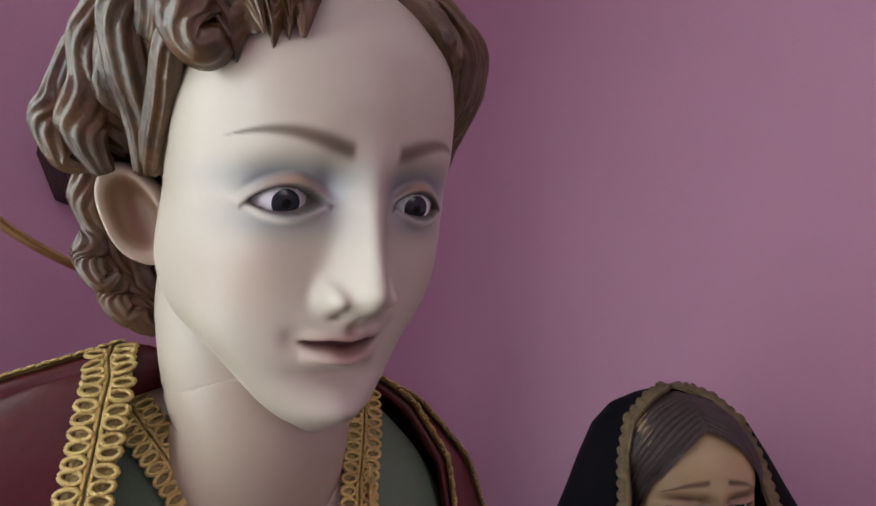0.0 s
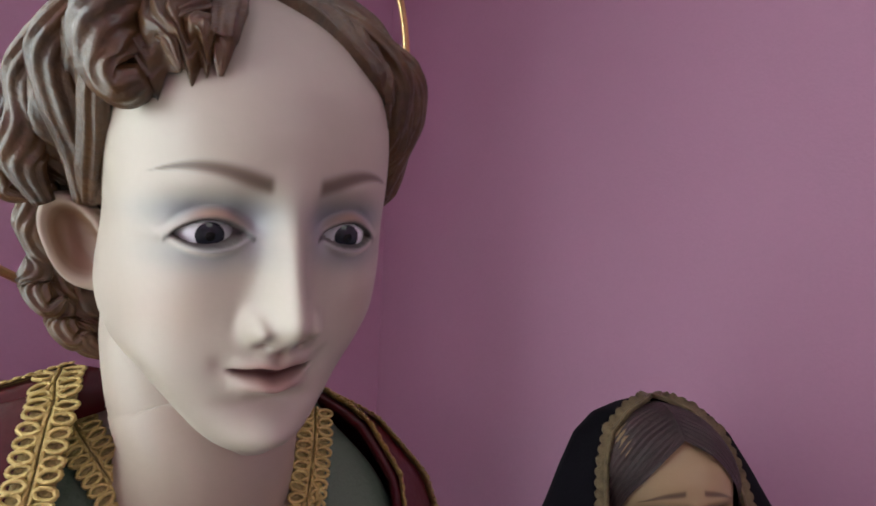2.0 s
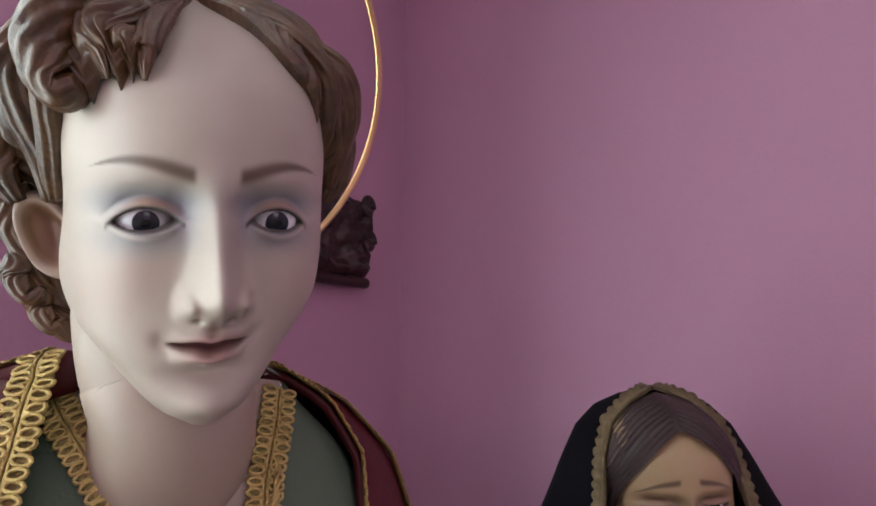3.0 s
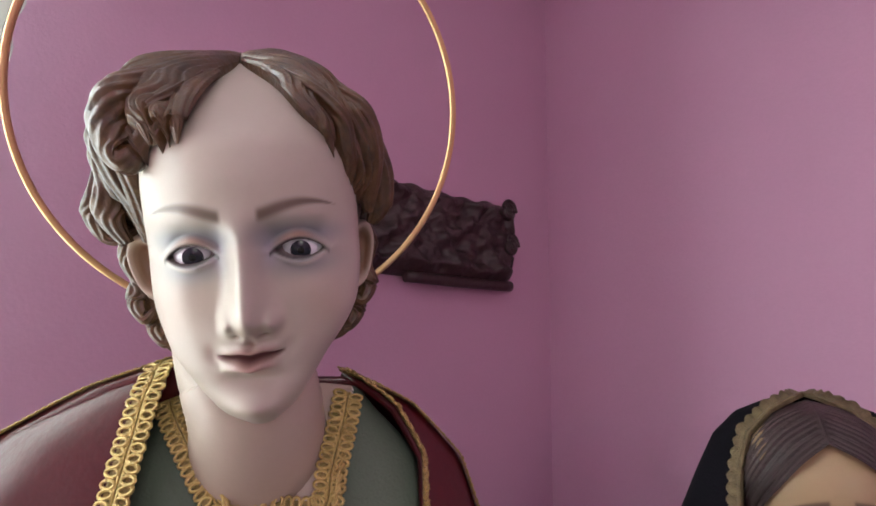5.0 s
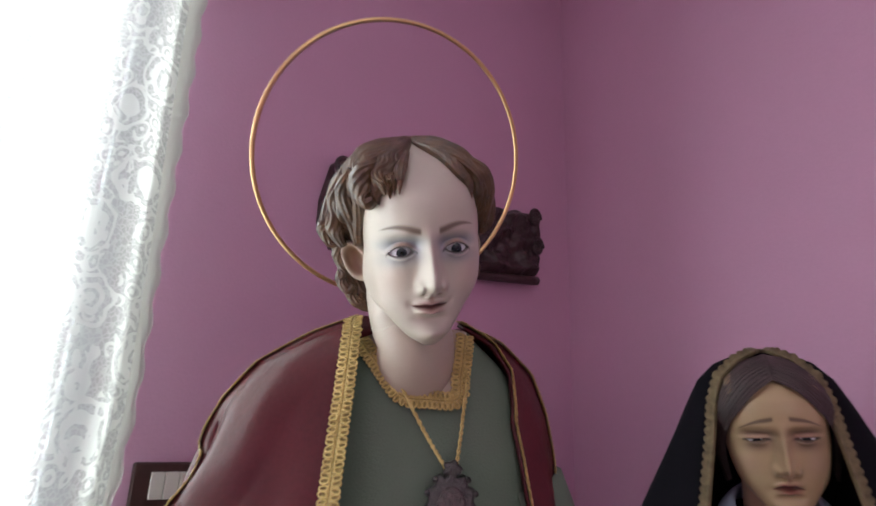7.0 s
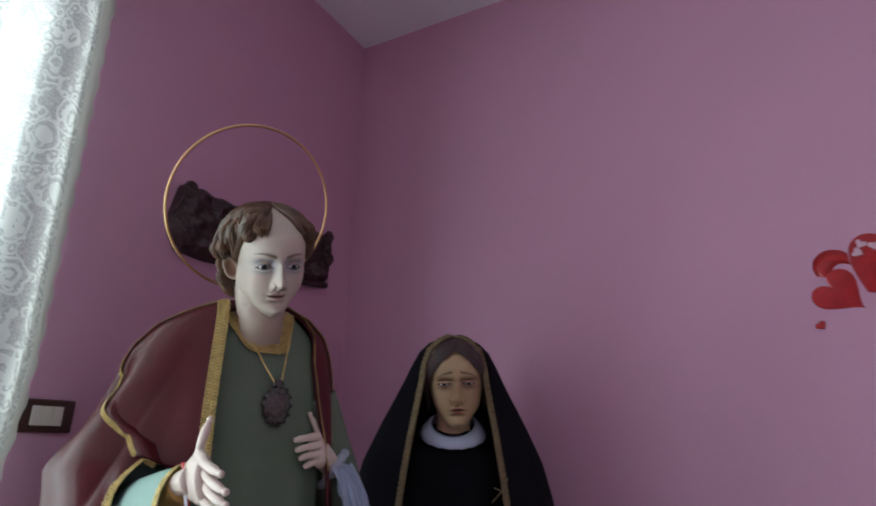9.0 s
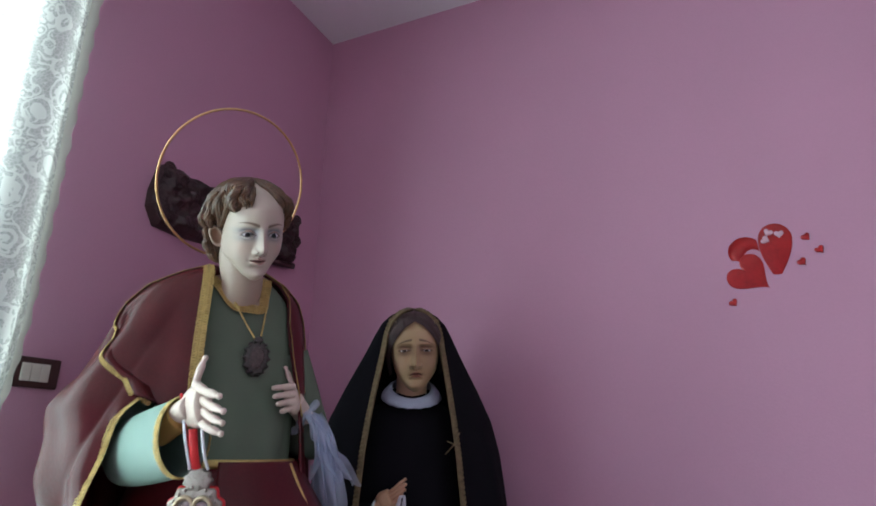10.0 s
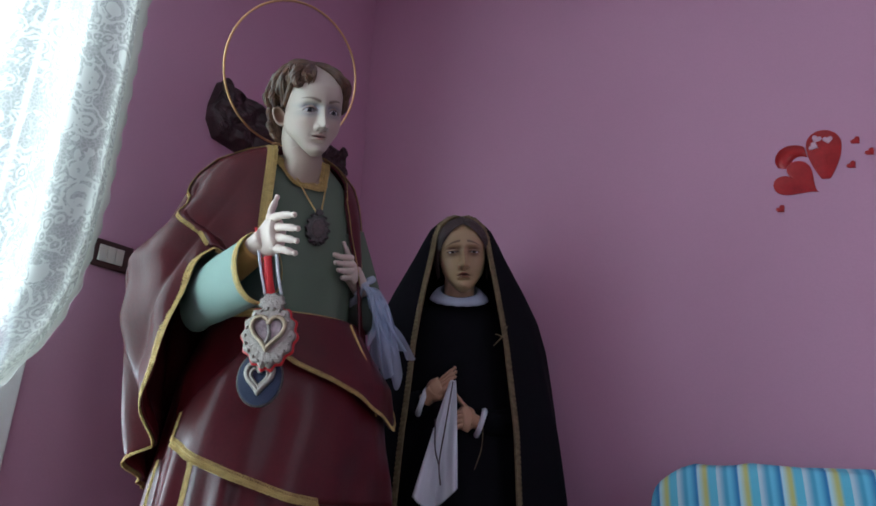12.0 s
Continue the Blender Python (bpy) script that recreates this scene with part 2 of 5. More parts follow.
def head_skin(rows=230, cols=250, sad=0.0, tone=1.0):
    """A carved face, in millimetres: x to its left, F forward, U up, from between the pupils. Returns points and brushed colours."""
    U = np.linspace(-119, 132, rows)
    s = np.linspace(-1, 1, cols, endpoint=False)
    ang = np.pi * (0.45 * s + 0.55 * s ** 3)
    w = hills(U, [-119, -115, -106, -88, -67, -40, -20, 0, 40, 70, 95, 115, 128, 132], [3, 17, 28, 43, 60, 68, 71, 71, 72, 70, 61, 43, 20, 3])
    fr = hills(U, [-119, -115, -103, -86, -77, -62, -48, -20, 0, 20, 42, 66, 90, 105, 115, 128, 132], [-24, -8, 1, 2, 0, 2, 5, 7, 13, 20, 22, 16, -4, -22, -42, -66, -76])
    bk = hills(U, [-119, -106, -88, -67, -40, 0, 40, 80, 110, 132], [-34, -56, -82, -106, -126, -150, -170, -165, -140, -84])
    mid = hills(U, [-119, -106, -67, -40, 0, 60, 110, 132], [-24, -30, -50, -60, -68, -72, -76, -80])
    rise = np.where(U > 60, 60 + (U - 60) * 0.87, U)
    S, C = np.sin(ang), np.cos(ang)
    X = w[:, None] * S
    front = (fr - mid)[:, None] * np.abs(C) ** 0.94
    back = (bk - mid)[:, None] * np.abs(C) ** 0.98
    Fw = mid[:, None] + np.where(C > 0, front, back)
    UU = np.repeat(rise[:, None], cols, 1)
    face = step(C, 0.0, 0.35)[None] * np.ones_like(X)
    ax = np.abs(X)
    D = np.zeros_like(X)
    # nose
    ridge = hills(U, [-119, -57, -52, -46, -40, -20, 0, 16, 30, 132], [0, 0, 9, 27, 33, 22, 11, 4, 0, 0])[:, None]
    wide = hills(U, [-119, -52, -43, -20, 0, 20, 132], [11, 11, 11.5, 8.5, 7.5, 9.5, 9])[:, None]
    D += ridge * np.exp(-(ax / wide) ** 2)
    D += 11.5 * gauss(ax, 13.5, 4.6) * gauss(UU, -43.5, 6.5)
    D -= 1.2 * gauss(ax, 19.5, 3.2) * gauss(UU, -42, 7)
    D -= 4.5 * gauss(ax, 8, 3.2) * gauss(UU, -51.5, 2.2)
    # brow, sockets, cheeks
    D += 3.0 * gauss(ax, 30, 20) * gauss(UU, 19, 8)
    D -= 8.5 * gauss(ax, 30, 18) * gauss(UU, 5, 11)
    D -= 5 * gauss(ax, 17, 7) * gauss(UU, 4, 10)
    D += 3.5 * gauss(ax, 42, 17) * gauss(UU, -27, 15)
    # lids and eye opening
    ex = ax - 32
    up = (6.4 - 5.0 * sad) * (1 - (ex / 15.0) ** 2)
    lo = (-5.0 + 1.4 * sad) * (1 - (ex / 15.0) ** 2)
    zc = UU + 0.06 * ex + 2.5
    inside = step(np.minimum(up - zc, zc - lo), -0.2, 1.0) * (np.abs(ex) < 15.0)
    lid = gauss(ex, 0, 17) * (gauss(zc - np.maximum(up, -3), 2.4, 2.6) * 4.2 + gauss(zc - np.minimum(lo, 3), -2.0, 2.2) * 2.6)
    D += lid + 5.5 * gauss(ex, 0, 15) * gauss(zc, 1, 9)
    D -= 1.6 * gauss(ex, 0, 15) * gauss(zc - up, 7.0, 1.2)
    D -= inside * 11
    # mouth and chin
    mx = 20.5
    mk = np.clip(1 - (ax / mx) ** 2, 0, 1)
    line = -67.8 + 1.8 * (ax / mx) ** 2 * (1 - 3.0 * sad) + 1.0 * gauss(ax, 7, 5)
    lipw = mk ** 1.5
    dz = UU - line
    gap = 0.7 + 2.0 * mk
    D += lipw * (6.5 * gauss(dz, 4.8, 3.0) + 9.5 * gauss(dz, -6.0, 4.0)) + 3 * gauss(ax, 0, 26) * gauss(UU, -66, 14)
    slit = np.exp(-np.abs(dz / gap) ** 3) * step(mx + 2 - ax, 0, 5)
    D -= 5.5 * slit
    D -= 2.6 * gauss(ax, mx + 3, 5) * gauss(dz, 1, 6)
    D -= 2.2 * gauss(ax, 0, 2.6) * step(UU, -64, -58) * step(-UU, 47, 52)
    D -= 5.0 * gauss(ax, 0, 20) * gauss(UU, -83, 5.0)
    D += 8.5 * gauss(ax, 0, 16) * gauss(UU, -100, 9)
    Fw = Fw + D * face
    # the jaw runs back broad into the throat on the turned side
    X = np.where(X > 0, X * (1 - 0.09 * (1 - sad) * step(-UU, 45, 80)), X)
    X = X - (1 - sad) * (3 * step(-UU, 40, 80) + 11 * step(-X, 20, 50) * step(-Fw, 35, 80) * gauss(UU, -52, 34))
    # brushed colours
    skin = np.array([0.49, 0.425, 0.345]) * tone
    col = np.ones(X.shape + (3,)) * skin

    def brush(mask, c):
        k = np.clip(mask * face, 0, 1)[..., None]
        col[:] = col * (1 - k) + np.array(c) * k

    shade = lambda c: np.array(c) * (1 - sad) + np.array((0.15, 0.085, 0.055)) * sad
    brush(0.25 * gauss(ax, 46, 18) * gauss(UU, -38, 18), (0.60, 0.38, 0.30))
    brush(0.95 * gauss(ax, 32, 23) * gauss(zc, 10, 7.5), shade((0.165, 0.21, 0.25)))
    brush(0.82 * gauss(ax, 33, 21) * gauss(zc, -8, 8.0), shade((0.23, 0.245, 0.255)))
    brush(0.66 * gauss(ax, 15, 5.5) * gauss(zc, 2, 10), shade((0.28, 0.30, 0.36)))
    brush(0.92 * gauss(ex, -1, 13) * gauss(zc - up, 3.4, 2.8), (0.40, 0.255, 0.175))
    brush(0.9 * (np.abs(ex) < 18) * gauss(zc - np.maximum(up, -2), 0.1, 1.5), (0.02, 0.014, 0.012))
    brush(0.8 * (np.abs(ex) < 15) * gauss(zc - np.minimum(lo, 2), 0.1, 1.1), (0.05, 0.03, 0.026))
    brush(0.7 * (1 - sad) * gauss(ex, 6, 11) * gauss(zc - lo, -3.2, 1.3), (0.70, 0.62, 0.54))
    bx = (ax - 10) / 48
    arch = 21.0 + 8.0 * np.sin(np.clip(bx, 0, 1) * 2.5) ** 1.2 - 3 * np.clip(bx, 0, 1) + sad * 13 * (1 - np.clip(bx, 0, 1) * 2.0)
    thick = np.clip(4.6 * (1 - np.clip(bx, 0, 1) ** 1.3), 0.5, 4)
    hairs = 0.97
    brush(step(bx, -0.03, 0.04) * step(-bx, -1, -0.85) * np.exp(-np.abs((UU - arch) / thick) ** 3.0) * hairs * 0.92, (0.10, 0.062, 0.038))
    brush(lipw * step(dz, -11, -6) * step(-dz, -8, -4.5) * 0.8, np.array((0.36, 0.185, 0.16)) * (1 - sad) + np.array((0.24, 0.05, 0.04)) * sad)
    brush(0.95 * slit, (0.085, 0.018, 0.016))
    brush(0.6 * gauss(ax, 8, 3) * gauss(UU, -52, 1.5), (0.10, 0.045, 0.03))
    brush(0.6 * gauss(ax, 0, 3) * gauss(UU, -58, 3.5), (0.30, 0.16, 0.12))
    P = np.stack([X, -Fw, UU], -1) / 1000
    return P, col


def add_eyes(B, m, size=1.0, gaze=(0.03, -0.985, -0.15)):
    """Glass eyes with a domed iris."""
    for sx in (-1, 1):
        c = np.array([sx * 32.0, 14.0, -1.5]) / 1000
        g = Vector(gaze).normalized()
        turn = np.array(g.to_track_quat("Z", "Y").to_matrix())
        t, a = np.linspace(0, np.pi, 40), np.linspace(0, 2 * np.pi, 32, endpoint=False)
        ring = np.stack([np.outer(np.sin(t), np.cos(a)), np.outer(np.sin(t), np.sin(a)), np.outer(np.cos(t), np.ones(32))], -1)
        ball = ring * 0.0135
        for lo, hi, mm in ((0, 3, M_PUPIL), (2, 7, M_IRIS), (6, 40, M_EYE)):
            B.grid(moved((ball[lo:hi] @ turn.T + c) * size, m), mm, True)


def add_ears(B, m):
    """Carved ears standing out from the head, with a turned rim and a painted hollow."""
    r = np.array([0, 0.25, 0.45, 0.6, 0.7, 0.8, 0.9, 0.97, 1.02, 1.0])
    h = np.array([-6, -6, -4, 0, 4, 7, 7.5, 5, -2, -12.0])
    a = np.linspace(0, 2 * np.pi, 56, endpoint=False)
    for sx, flare in ((-1, 1.0), (1, 0.45)):
        lobe = 1 + 0.20 * gauss(np.sin(a), -1, 0.5) - 0.10 * gauss(np.cos(a), -1, 0.5)
        across = np.outer(r, np.cos(a) * 20 * lobe) + np.outer(r, np.sin(a)) * 8
        Z = -18 + np.outer(r, np.sin(a) * 24 * lobe)
        X = 82 - 20 * (1 - flare) + across * (0.35 + 0.50 * flare) + h[:, None] * 0.25
        Y = 98 + across * (0.75 - 0.35 * flare) - h[:, None] * 0.85 * np.clip(0.6 + across / 26, 0.3, 1.1)
        col = np.ones(X.shape + (3,)) * np.array([0.50, 0.40, 0.31])
        k = (0.95 * step(-r, -0.86, -0.62))[:, None, None]
        col = col * (1 - k) + np.array([0.20, 0.10, 0.05]) * k
        B.grid(moved(np.stack([sx * X, Y, Z], -1) / 1000, m), M_SKIN, True, paint=col)


# rows from the forehead round to the back: where a lock springs from the parting, two places on its way, its end
HAIR_RIGHT = [
    (0.0, (3, 72, 124), (18, 27, 107), (30, -4, 82), (34, -10, 66)),
    (0.10, (3, 76, 128), (32, 26, 116), (48, 6, 94), (50, -4, 66)),
    (0.20, (3, 82, 131), (46, 38, 122), (70, 20, 94), (66, 14, 52)),
    (0.30, (3, 88, 133), (56, 54, 124), (81, 46, 92), (76, 60, 42)),
    (0.42, (3, 94, 134), (63, 76, 122), (93, 80, 84), (88, 88, 8)),
    (0.54, (3, 104, 134), (65, 98, 120), (98, 102, 80), (112, 102, 10)),
    (0.66, (3, 116, 132), (62, 120, 114), (97, 124, 70), (104, 122, 4)),
    (0.80, (3, 134, 126), (52, 148, 104), (92, 152, 48), (94, 140, -40)),
    (1.0, (3, 165, 100), (10, 186, 64), (12, 188, 10), (8, 160, -78)),
]
HAIR_LEFT = [
    (0.0, (-3, 72, 124), (22, 32, 108), (44, 8, 84), (64, 22, 46)),
    (0.15, (-3, 78, 129), (42, 34, 118), (72, 20, 88), (76, 40, 26)),
    (0.30, (-3, 84, 132), (54, 48, 122), (84, 36, 86), (84, 58, 8)),
    (0.45, (-3, 94, 134), (58, 76, 120), (88, 70, 82), (95, 78, 12)),
    (0.60, (-3, 110, 133), (58, 108, 114), (89, 106, 72), (92, 108, -4)),
    (0.80, (-3, 134, 126), (50, 148, 104), (82, 150, 48), (80, 136, -40)),
    (1.0, (-3, 165, 100), (10, 186, 64), (12, 188, 10), (8, 160, -78)),
]


def hair_lock(B, m, mm, points, radii, flat=0.8, ridge=0.10, ridges=9):
    """One carved lock: a grooved sweep through a few places, in millimetres."""
    p = smooth_path(points, 46) / 1000
    k = np.interp(np.linspace(0, 1, 46), np.linspace(0, 1, len(radii)), radii) / 1000
    B.tube(moved(p, m), k, mm, 40, flat, ridge=ridge, ridges=ridges)


def add_hair(B, m, mm):
    """Carved hair, swept from a middle parting in rounded grooved locks to turned-in ends."""
    us, vs = np.linspace(0, 1, 420), np.linspace(0, 1, 110)
    soft = np.hanning(31) / np.hanning(31).sum()
    for sx, keys in ((-1, HAIR_RIGHT), (1, HAIR_LEFT)):
        ku = [k[0] for k in keys]
        ctrl = [np.stack([np.interp(us, ku, [k[1 + c][a] for k in keys]) for a in range(3)], -1) for c in range(4)]
        c0, c1, c2, c3 = [np.stack([np.convolve(np.r_[np.full(15, c[0, a]), c[:, a], np.full(15, c[-1, a])], soft, "valid") for a in range(3)], -1) for c in ctrl]
        U_, V_ = np.meshgrid(us, vs, indexing="ij")
        e = c3.copy()
        e[:, 2] += 3.0 * np.cos(2 * np.pi * us * 12 + sx) + 1.6 * np.cos(2 * np.pi * us * 31) + 3.5 * np.cos(2 * np.pi * us * 26) * (us < 0.14)
        q0, q3 = 2 * c0 - c1, 2 * e - c2

        def cr(a, b, c, d, k):
            return 0.5 * (2 * b + (c - a) * k + (2 * a - 5 * b + 4 * c - d) * k * k + (3 * b - a - 3 * c + d) * k ** 3)

        k = V_[..., None] * 3
        P = np.where(k < 1, cr(q0[:, None], c0[:, None], c1[:, None], c2[:, None], k),
                     np.where(k < 2, cr(c0[:, None], c1[:, None], c2[:, None], e[:, None], k - 1), cr(c1[:, None], c2[:, None], e[:, None], q3[:, None], k - 2)))
        out = P - np.array([0, 95, 20.0])
        out /= np.linalg.norm(out, axis=-1)[..., None]
        sway = 0.045 * np.sin(7.5 * V_ + 9 * U_ + sx) * V_ + 0.016 * np.sin(15 * V_ - 13 * U_)
        lock = np.abs(np.sin(np.pi * (U_ + sway) * 8.3 + 0.6 * sx)) ** 0.55 - 0.75
        strand = np.abs(np.sin(np.pi * (U_ + 1.3 * sway) * 25 + sx)) ** 0.7 - 0.65
        fine = np.sin(2 * np.pi * (U_ + 1.5 * sway) * 62 + 3 * np.sin(9 * V_ + 20 * U_))
        d = (9.0 - 4.0 * gauss(U_, 0.14, 0.1)) * lock * (0.18 + 0.82 * V_) + 4.2 * strand * (0.2 + 0.8 * V_) * step(V_, 0.05, 0.4) + 0.45 * fine * step(V_, 0.1, 0.5)
        d += (3.6 * np.sin(V_ * 11.0 + U_ * 15 + sx) + 2.0 * np.sin(V_ * 19 - U_ * 23)) * V_ * step(U_, 0.0, 0.15) + 5.0 * gauss(V_, 0.80, 0.14) + 2.0
        tuck = np.clip((V_ - 0.90) / 0.10, 0, 1)
        d = d * (1 - tuck) - np.where(U_ < 0.16, 7, 24) * tuck ** 1.6
        d *= np.where(U_ < 0.02, 0.5, 1.0) * step(V_, -0.02, 0.05)
        P = P + out * d[..., None]
        P[..., 0] *= sx * (1.0 if sx < 0 else 0.89)
        P[..., 2] -= 7.0 * step(P[..., 0], 15, 55) * step(P[..., 2], 60, 110)
        B.grid(moved(P / 1000, m), mm)
        # the front edge goes down to the brow in thickness
        inner = P[0] - out[0] * np.array([sx, 1, 1]) * 10
        B.grid(moved(np.stack([P[0], inner], 0) / 1000, m), mm)
    # the rolled curl on the temple, tufts on the brow and waves over the crown
    hair_lock(B, m, mm, [(-44, 30, 112), (-62, 12, 98), (-71, 13, 82), (-70, 14, 66), (-64, 11, 58), (-57, 6, 61)], (4, 12, 13.5, 13.5, 11.5, 6), 0.85, 0.07)
    hair_lock(B, m, mm, [(-22, 32, 110), (-40, 8, 92), (-48, 0, 76), (-46, -6, 64)], (4, 9, 8, 1.2), 0.6)
    hair_lock(B, m, mm, [(-14, 40, 112), (-25, 10, 96), (-30, -6, 80), (-31, -9, 64)], (4, 8, 6, 1.0), 0.6)
    hair_lock(B, m, mm, [(-68, 20, 82), (-74, 34, 62), (-74, 54, 40), (-75, 70, 22), (-76, 84, 4)], (4, 7, 8, 8, 6), 0.8)
    hair_lock(B, m, mm, [(-80, 44, 96), (-91, 52, 74), (-87, 62, 50), (-80, 74, 28), (-78, 86, 2)], (5, 10, 11, 10, 6), 0.7)
    hair_lock(B, m, mm, [(-90, 74, 92), (-102, 84, 66), (-102, 88, 44), (-106, 92, 22), (-97, 94, 0)], (5, 10, 10, 12, 6), 0.7)
    hair_lock(B, m, mm, [(-96, 96, 84), (-106, 102, 60), (-113, 102, 38), (-119, 102, 23), (-113, 104, 6), (-104, 100, 2)], (4, 9, 10, 10, 8, 3), 0.8)
    hair_lock(B, m, mm, [(-93, 118, 70), (-103, 118, 40), (-107, 116, 18), (-101, 112, 5), (-92, 108, 8)], (5, 11, 11, 9, 3), 0.8)
    hair_lock(B, m, mm, [(20, 48, 118), (44, 24, 100), (60, 18, 80), (64, 24, 58), (70, 36, 40)], (3, 8, 9, 8, 2), 0.6)
    hair_lock(B, m, mm, [(50, 48, 108), (74, 36, 86), (80, 42, 60), (79, 54, 36), (79, 62, 14)], (4, 10, 11, 9, 3), 0.7)
    hair_lock(B, m, mm, [(70, 74, 88), (84, 72, 64), (89, 76, 42), (88, 82, 18), (82, 84, 4)], (4, 10, 11, 10, 4), 0.7)
    # wavy ends behind the ears
    for sx, inx in ((-1, 0), (1, 25)):
        for pts, rad in (([(101, 116, 4), (104, 118, -14), (98, 120, -32), (102, 119, -48), (95, 112, -60), (88, 110, -54)], (7, 9, 9, 10, 7, 2)),
                         ([(94, 124, -4), (95, 124, -30), (88, 122, -54), (90, 120, -70), (82, 114, -80), (76, 112, -74)], (8, 11, 11, 10, 8, 2)),
                         ([(82, 124, -20), (84, 124, -44), (76, 122, -66), (78, 116, -82), (70, 110, -90)], (9, 12, 12, 9, 3)),
                         ([(66, 130, -30), (68, 130, -60), (62, 124, -84), (60, 116, -96)], (10, 14, 12, 4))):
            hair_lock(B, m, mm, [(sx * (x - inx), y, z) for x, y, z in pts], rad, 0.85)
    # scalp under the carving
    B.ball(moved(np.array([[0, 0.092, 0.035]]), m)[0], (0.078, 0.086, 0.084), mm, 24, 32, turn=m[:3, :3])


def add_smooth_hair(B, m, mm):
    """Smooth painted hair, combed flat from a middle parting."""
    us, vs = np.linspace(0, 1, 120), np.linspace(0, 1, 60)
    U_, V_ = np.meshgrid(us, vs, indexing="ij")
    for sx in (-1, 1):
        # from the parting over the brow and down beside the cheek
        front = smooth_path([(0, 2, 92), (26, -10, 74), (47, -2, 46), (63, 18, 16), (71, 42, -24), (68, 56, -70)], 60)
        back = smooth_path([(0, 112, 118), (42, 110, 102), (72, 106, 60), (84, 108, 12), (80, 104, -34), (74, 98, -76)], 60)
        P = front[None] * (1 - U_[..., None]) + back[None] * U_[..., None]
        lift = np.sin(np.pi * np.clip(U_, 0, 1)) * (12 * (1 - V_) + 7) + 2.0
        out = P - np.array([0, 80, 10.0])
        out /= np.linalg.norm(out, axis=-1)[..., None]
        comb = 0.9 * np.sin(2 * np.pi * U_ * 15 + 2 * np.sin(4 * V_)) + 0.5 * np.sin(2 * np.pi * U_ * 34 + 4 * V_)
        P = P + out * (lift + comb * step(U_, 0, 0.1) * step(V_, 0, 0.1))[..., None]
        P[..., 0] *= sx
        B.grid(moved(P / 1000, m), mm)


def add_palm(B, wrist, palm, tips, bases, thumb, thumb_base, paint, r=0.0085):
    """A carved open palm with four fingers and a thumb."""
    wrist, palm = np.array(wrist), np.array(palm)
    B.tube(smooth_path([wrist, (wrist + palm) / 2, palm], 10), np.linspace(0.026, 0.03, 10), M_SKIN, 14, 0.8, paint=paint)
    mid = np.mean(bases, axis=0)
    B.tube(smooth_path([wrist * 0.4 + palm * 0.6, palm, mid], 12), np.interp(np.linspace(0, 1, 12), [0, 0.6, 1], [0.03, 0.041, 0.034]), M_SKIN, 16, 0.5, up=np.cross(mid - palm, np.array(bases[0]) - np.array(bases[-1])), paint=paint)
    for tip, base in [*zip(tips, bases), (thumb, thumb_base)]:
        tip, base = np.array(tip), np.array(base)
        bend = np.cross(tip - base, (0, 0, 1))
        bend /= np.linalg.norm(bend) + 1e-9
        p = smooth_path([base - (tip - base) * 0.25, base, base * 0.55 + tip * 0.45 + bend * 0.006, tip], 16)
        k = np.linspace(0, 1, 16)
        rad = r * (1.2 - 0.45 * k + 0.07 * np.cos(k * 15)) * np.where(k > 0.93, 0.75, 1)
        B.tube(p, rad, M_SKIN, 12, paint=paint)
        B.ball(p[-1], r * 0.7, M_SKIN, 8, 10, paint=np.array(paint) * 1.08)


# ---- the saint, one carved and painted figure ----
S = Build()
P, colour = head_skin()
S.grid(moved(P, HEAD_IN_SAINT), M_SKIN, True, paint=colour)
add_eyes(S, HEAD_IN_SAINT)
add_ears(S, HEAD_IN_SAINT)
add_hair(S, HEAD_IN_SAINT, M_HAIR)
# neck
throat = moved(np.array([(-16, 98, -40), (-20, 92, -72), (-20, 86, -104), (-15, 80, -140)]) / 1000, HEAD_IN_SAINT)
neck = smooth_path(np.vstack([[(0.020, 0.055, 1.262), (0.018, 0.035, 1.312)], throat[::-1]]), 50)
# lower throat colour: a warm tint with the head's shade painted in
S.tube(neck, np.interp(np.linspace(0, 1, 50), [0, 0.2, 0.4, 0.6, 0.8, 1], [0.088, 0.064, 0.050, 0.050, 0.053, 0.053]), M_SKIN, 48, paint=np.array([0.42, 0.33, 0.255]) + np.outer(step(np.linspace(0, 1, 50), 0.3, 0.75), (0.07, 0.095, 0.09)))


def ring_rows(zs, cx, cy, a_r, a_l, b_f, b_k, cols, folds=None, lo=0.0, hi=360.0):
    """Level rows of a body: angle 0 is the front and 90 the figure's right."""
    th = np.radians(np.linspace(lo, hi, cols, endpoint=hi - lo < 359))
    rows = []
    for i, z in enumerate(zs):
        s, c = np.sin(th), np.cos(th)
        a = np.where(s > 0, a_r[i], a_l[i])
        bb = np.where(c > 0, b_f[i], b_k[i])
        k = 1.0 if folds is None else 1 + folds(th, z)
        rows.append(np.stack([cx[i] - a * s * k, cy[i] - bb * c * k, np.full(cols, z)], -1))
    return np.array(rows)


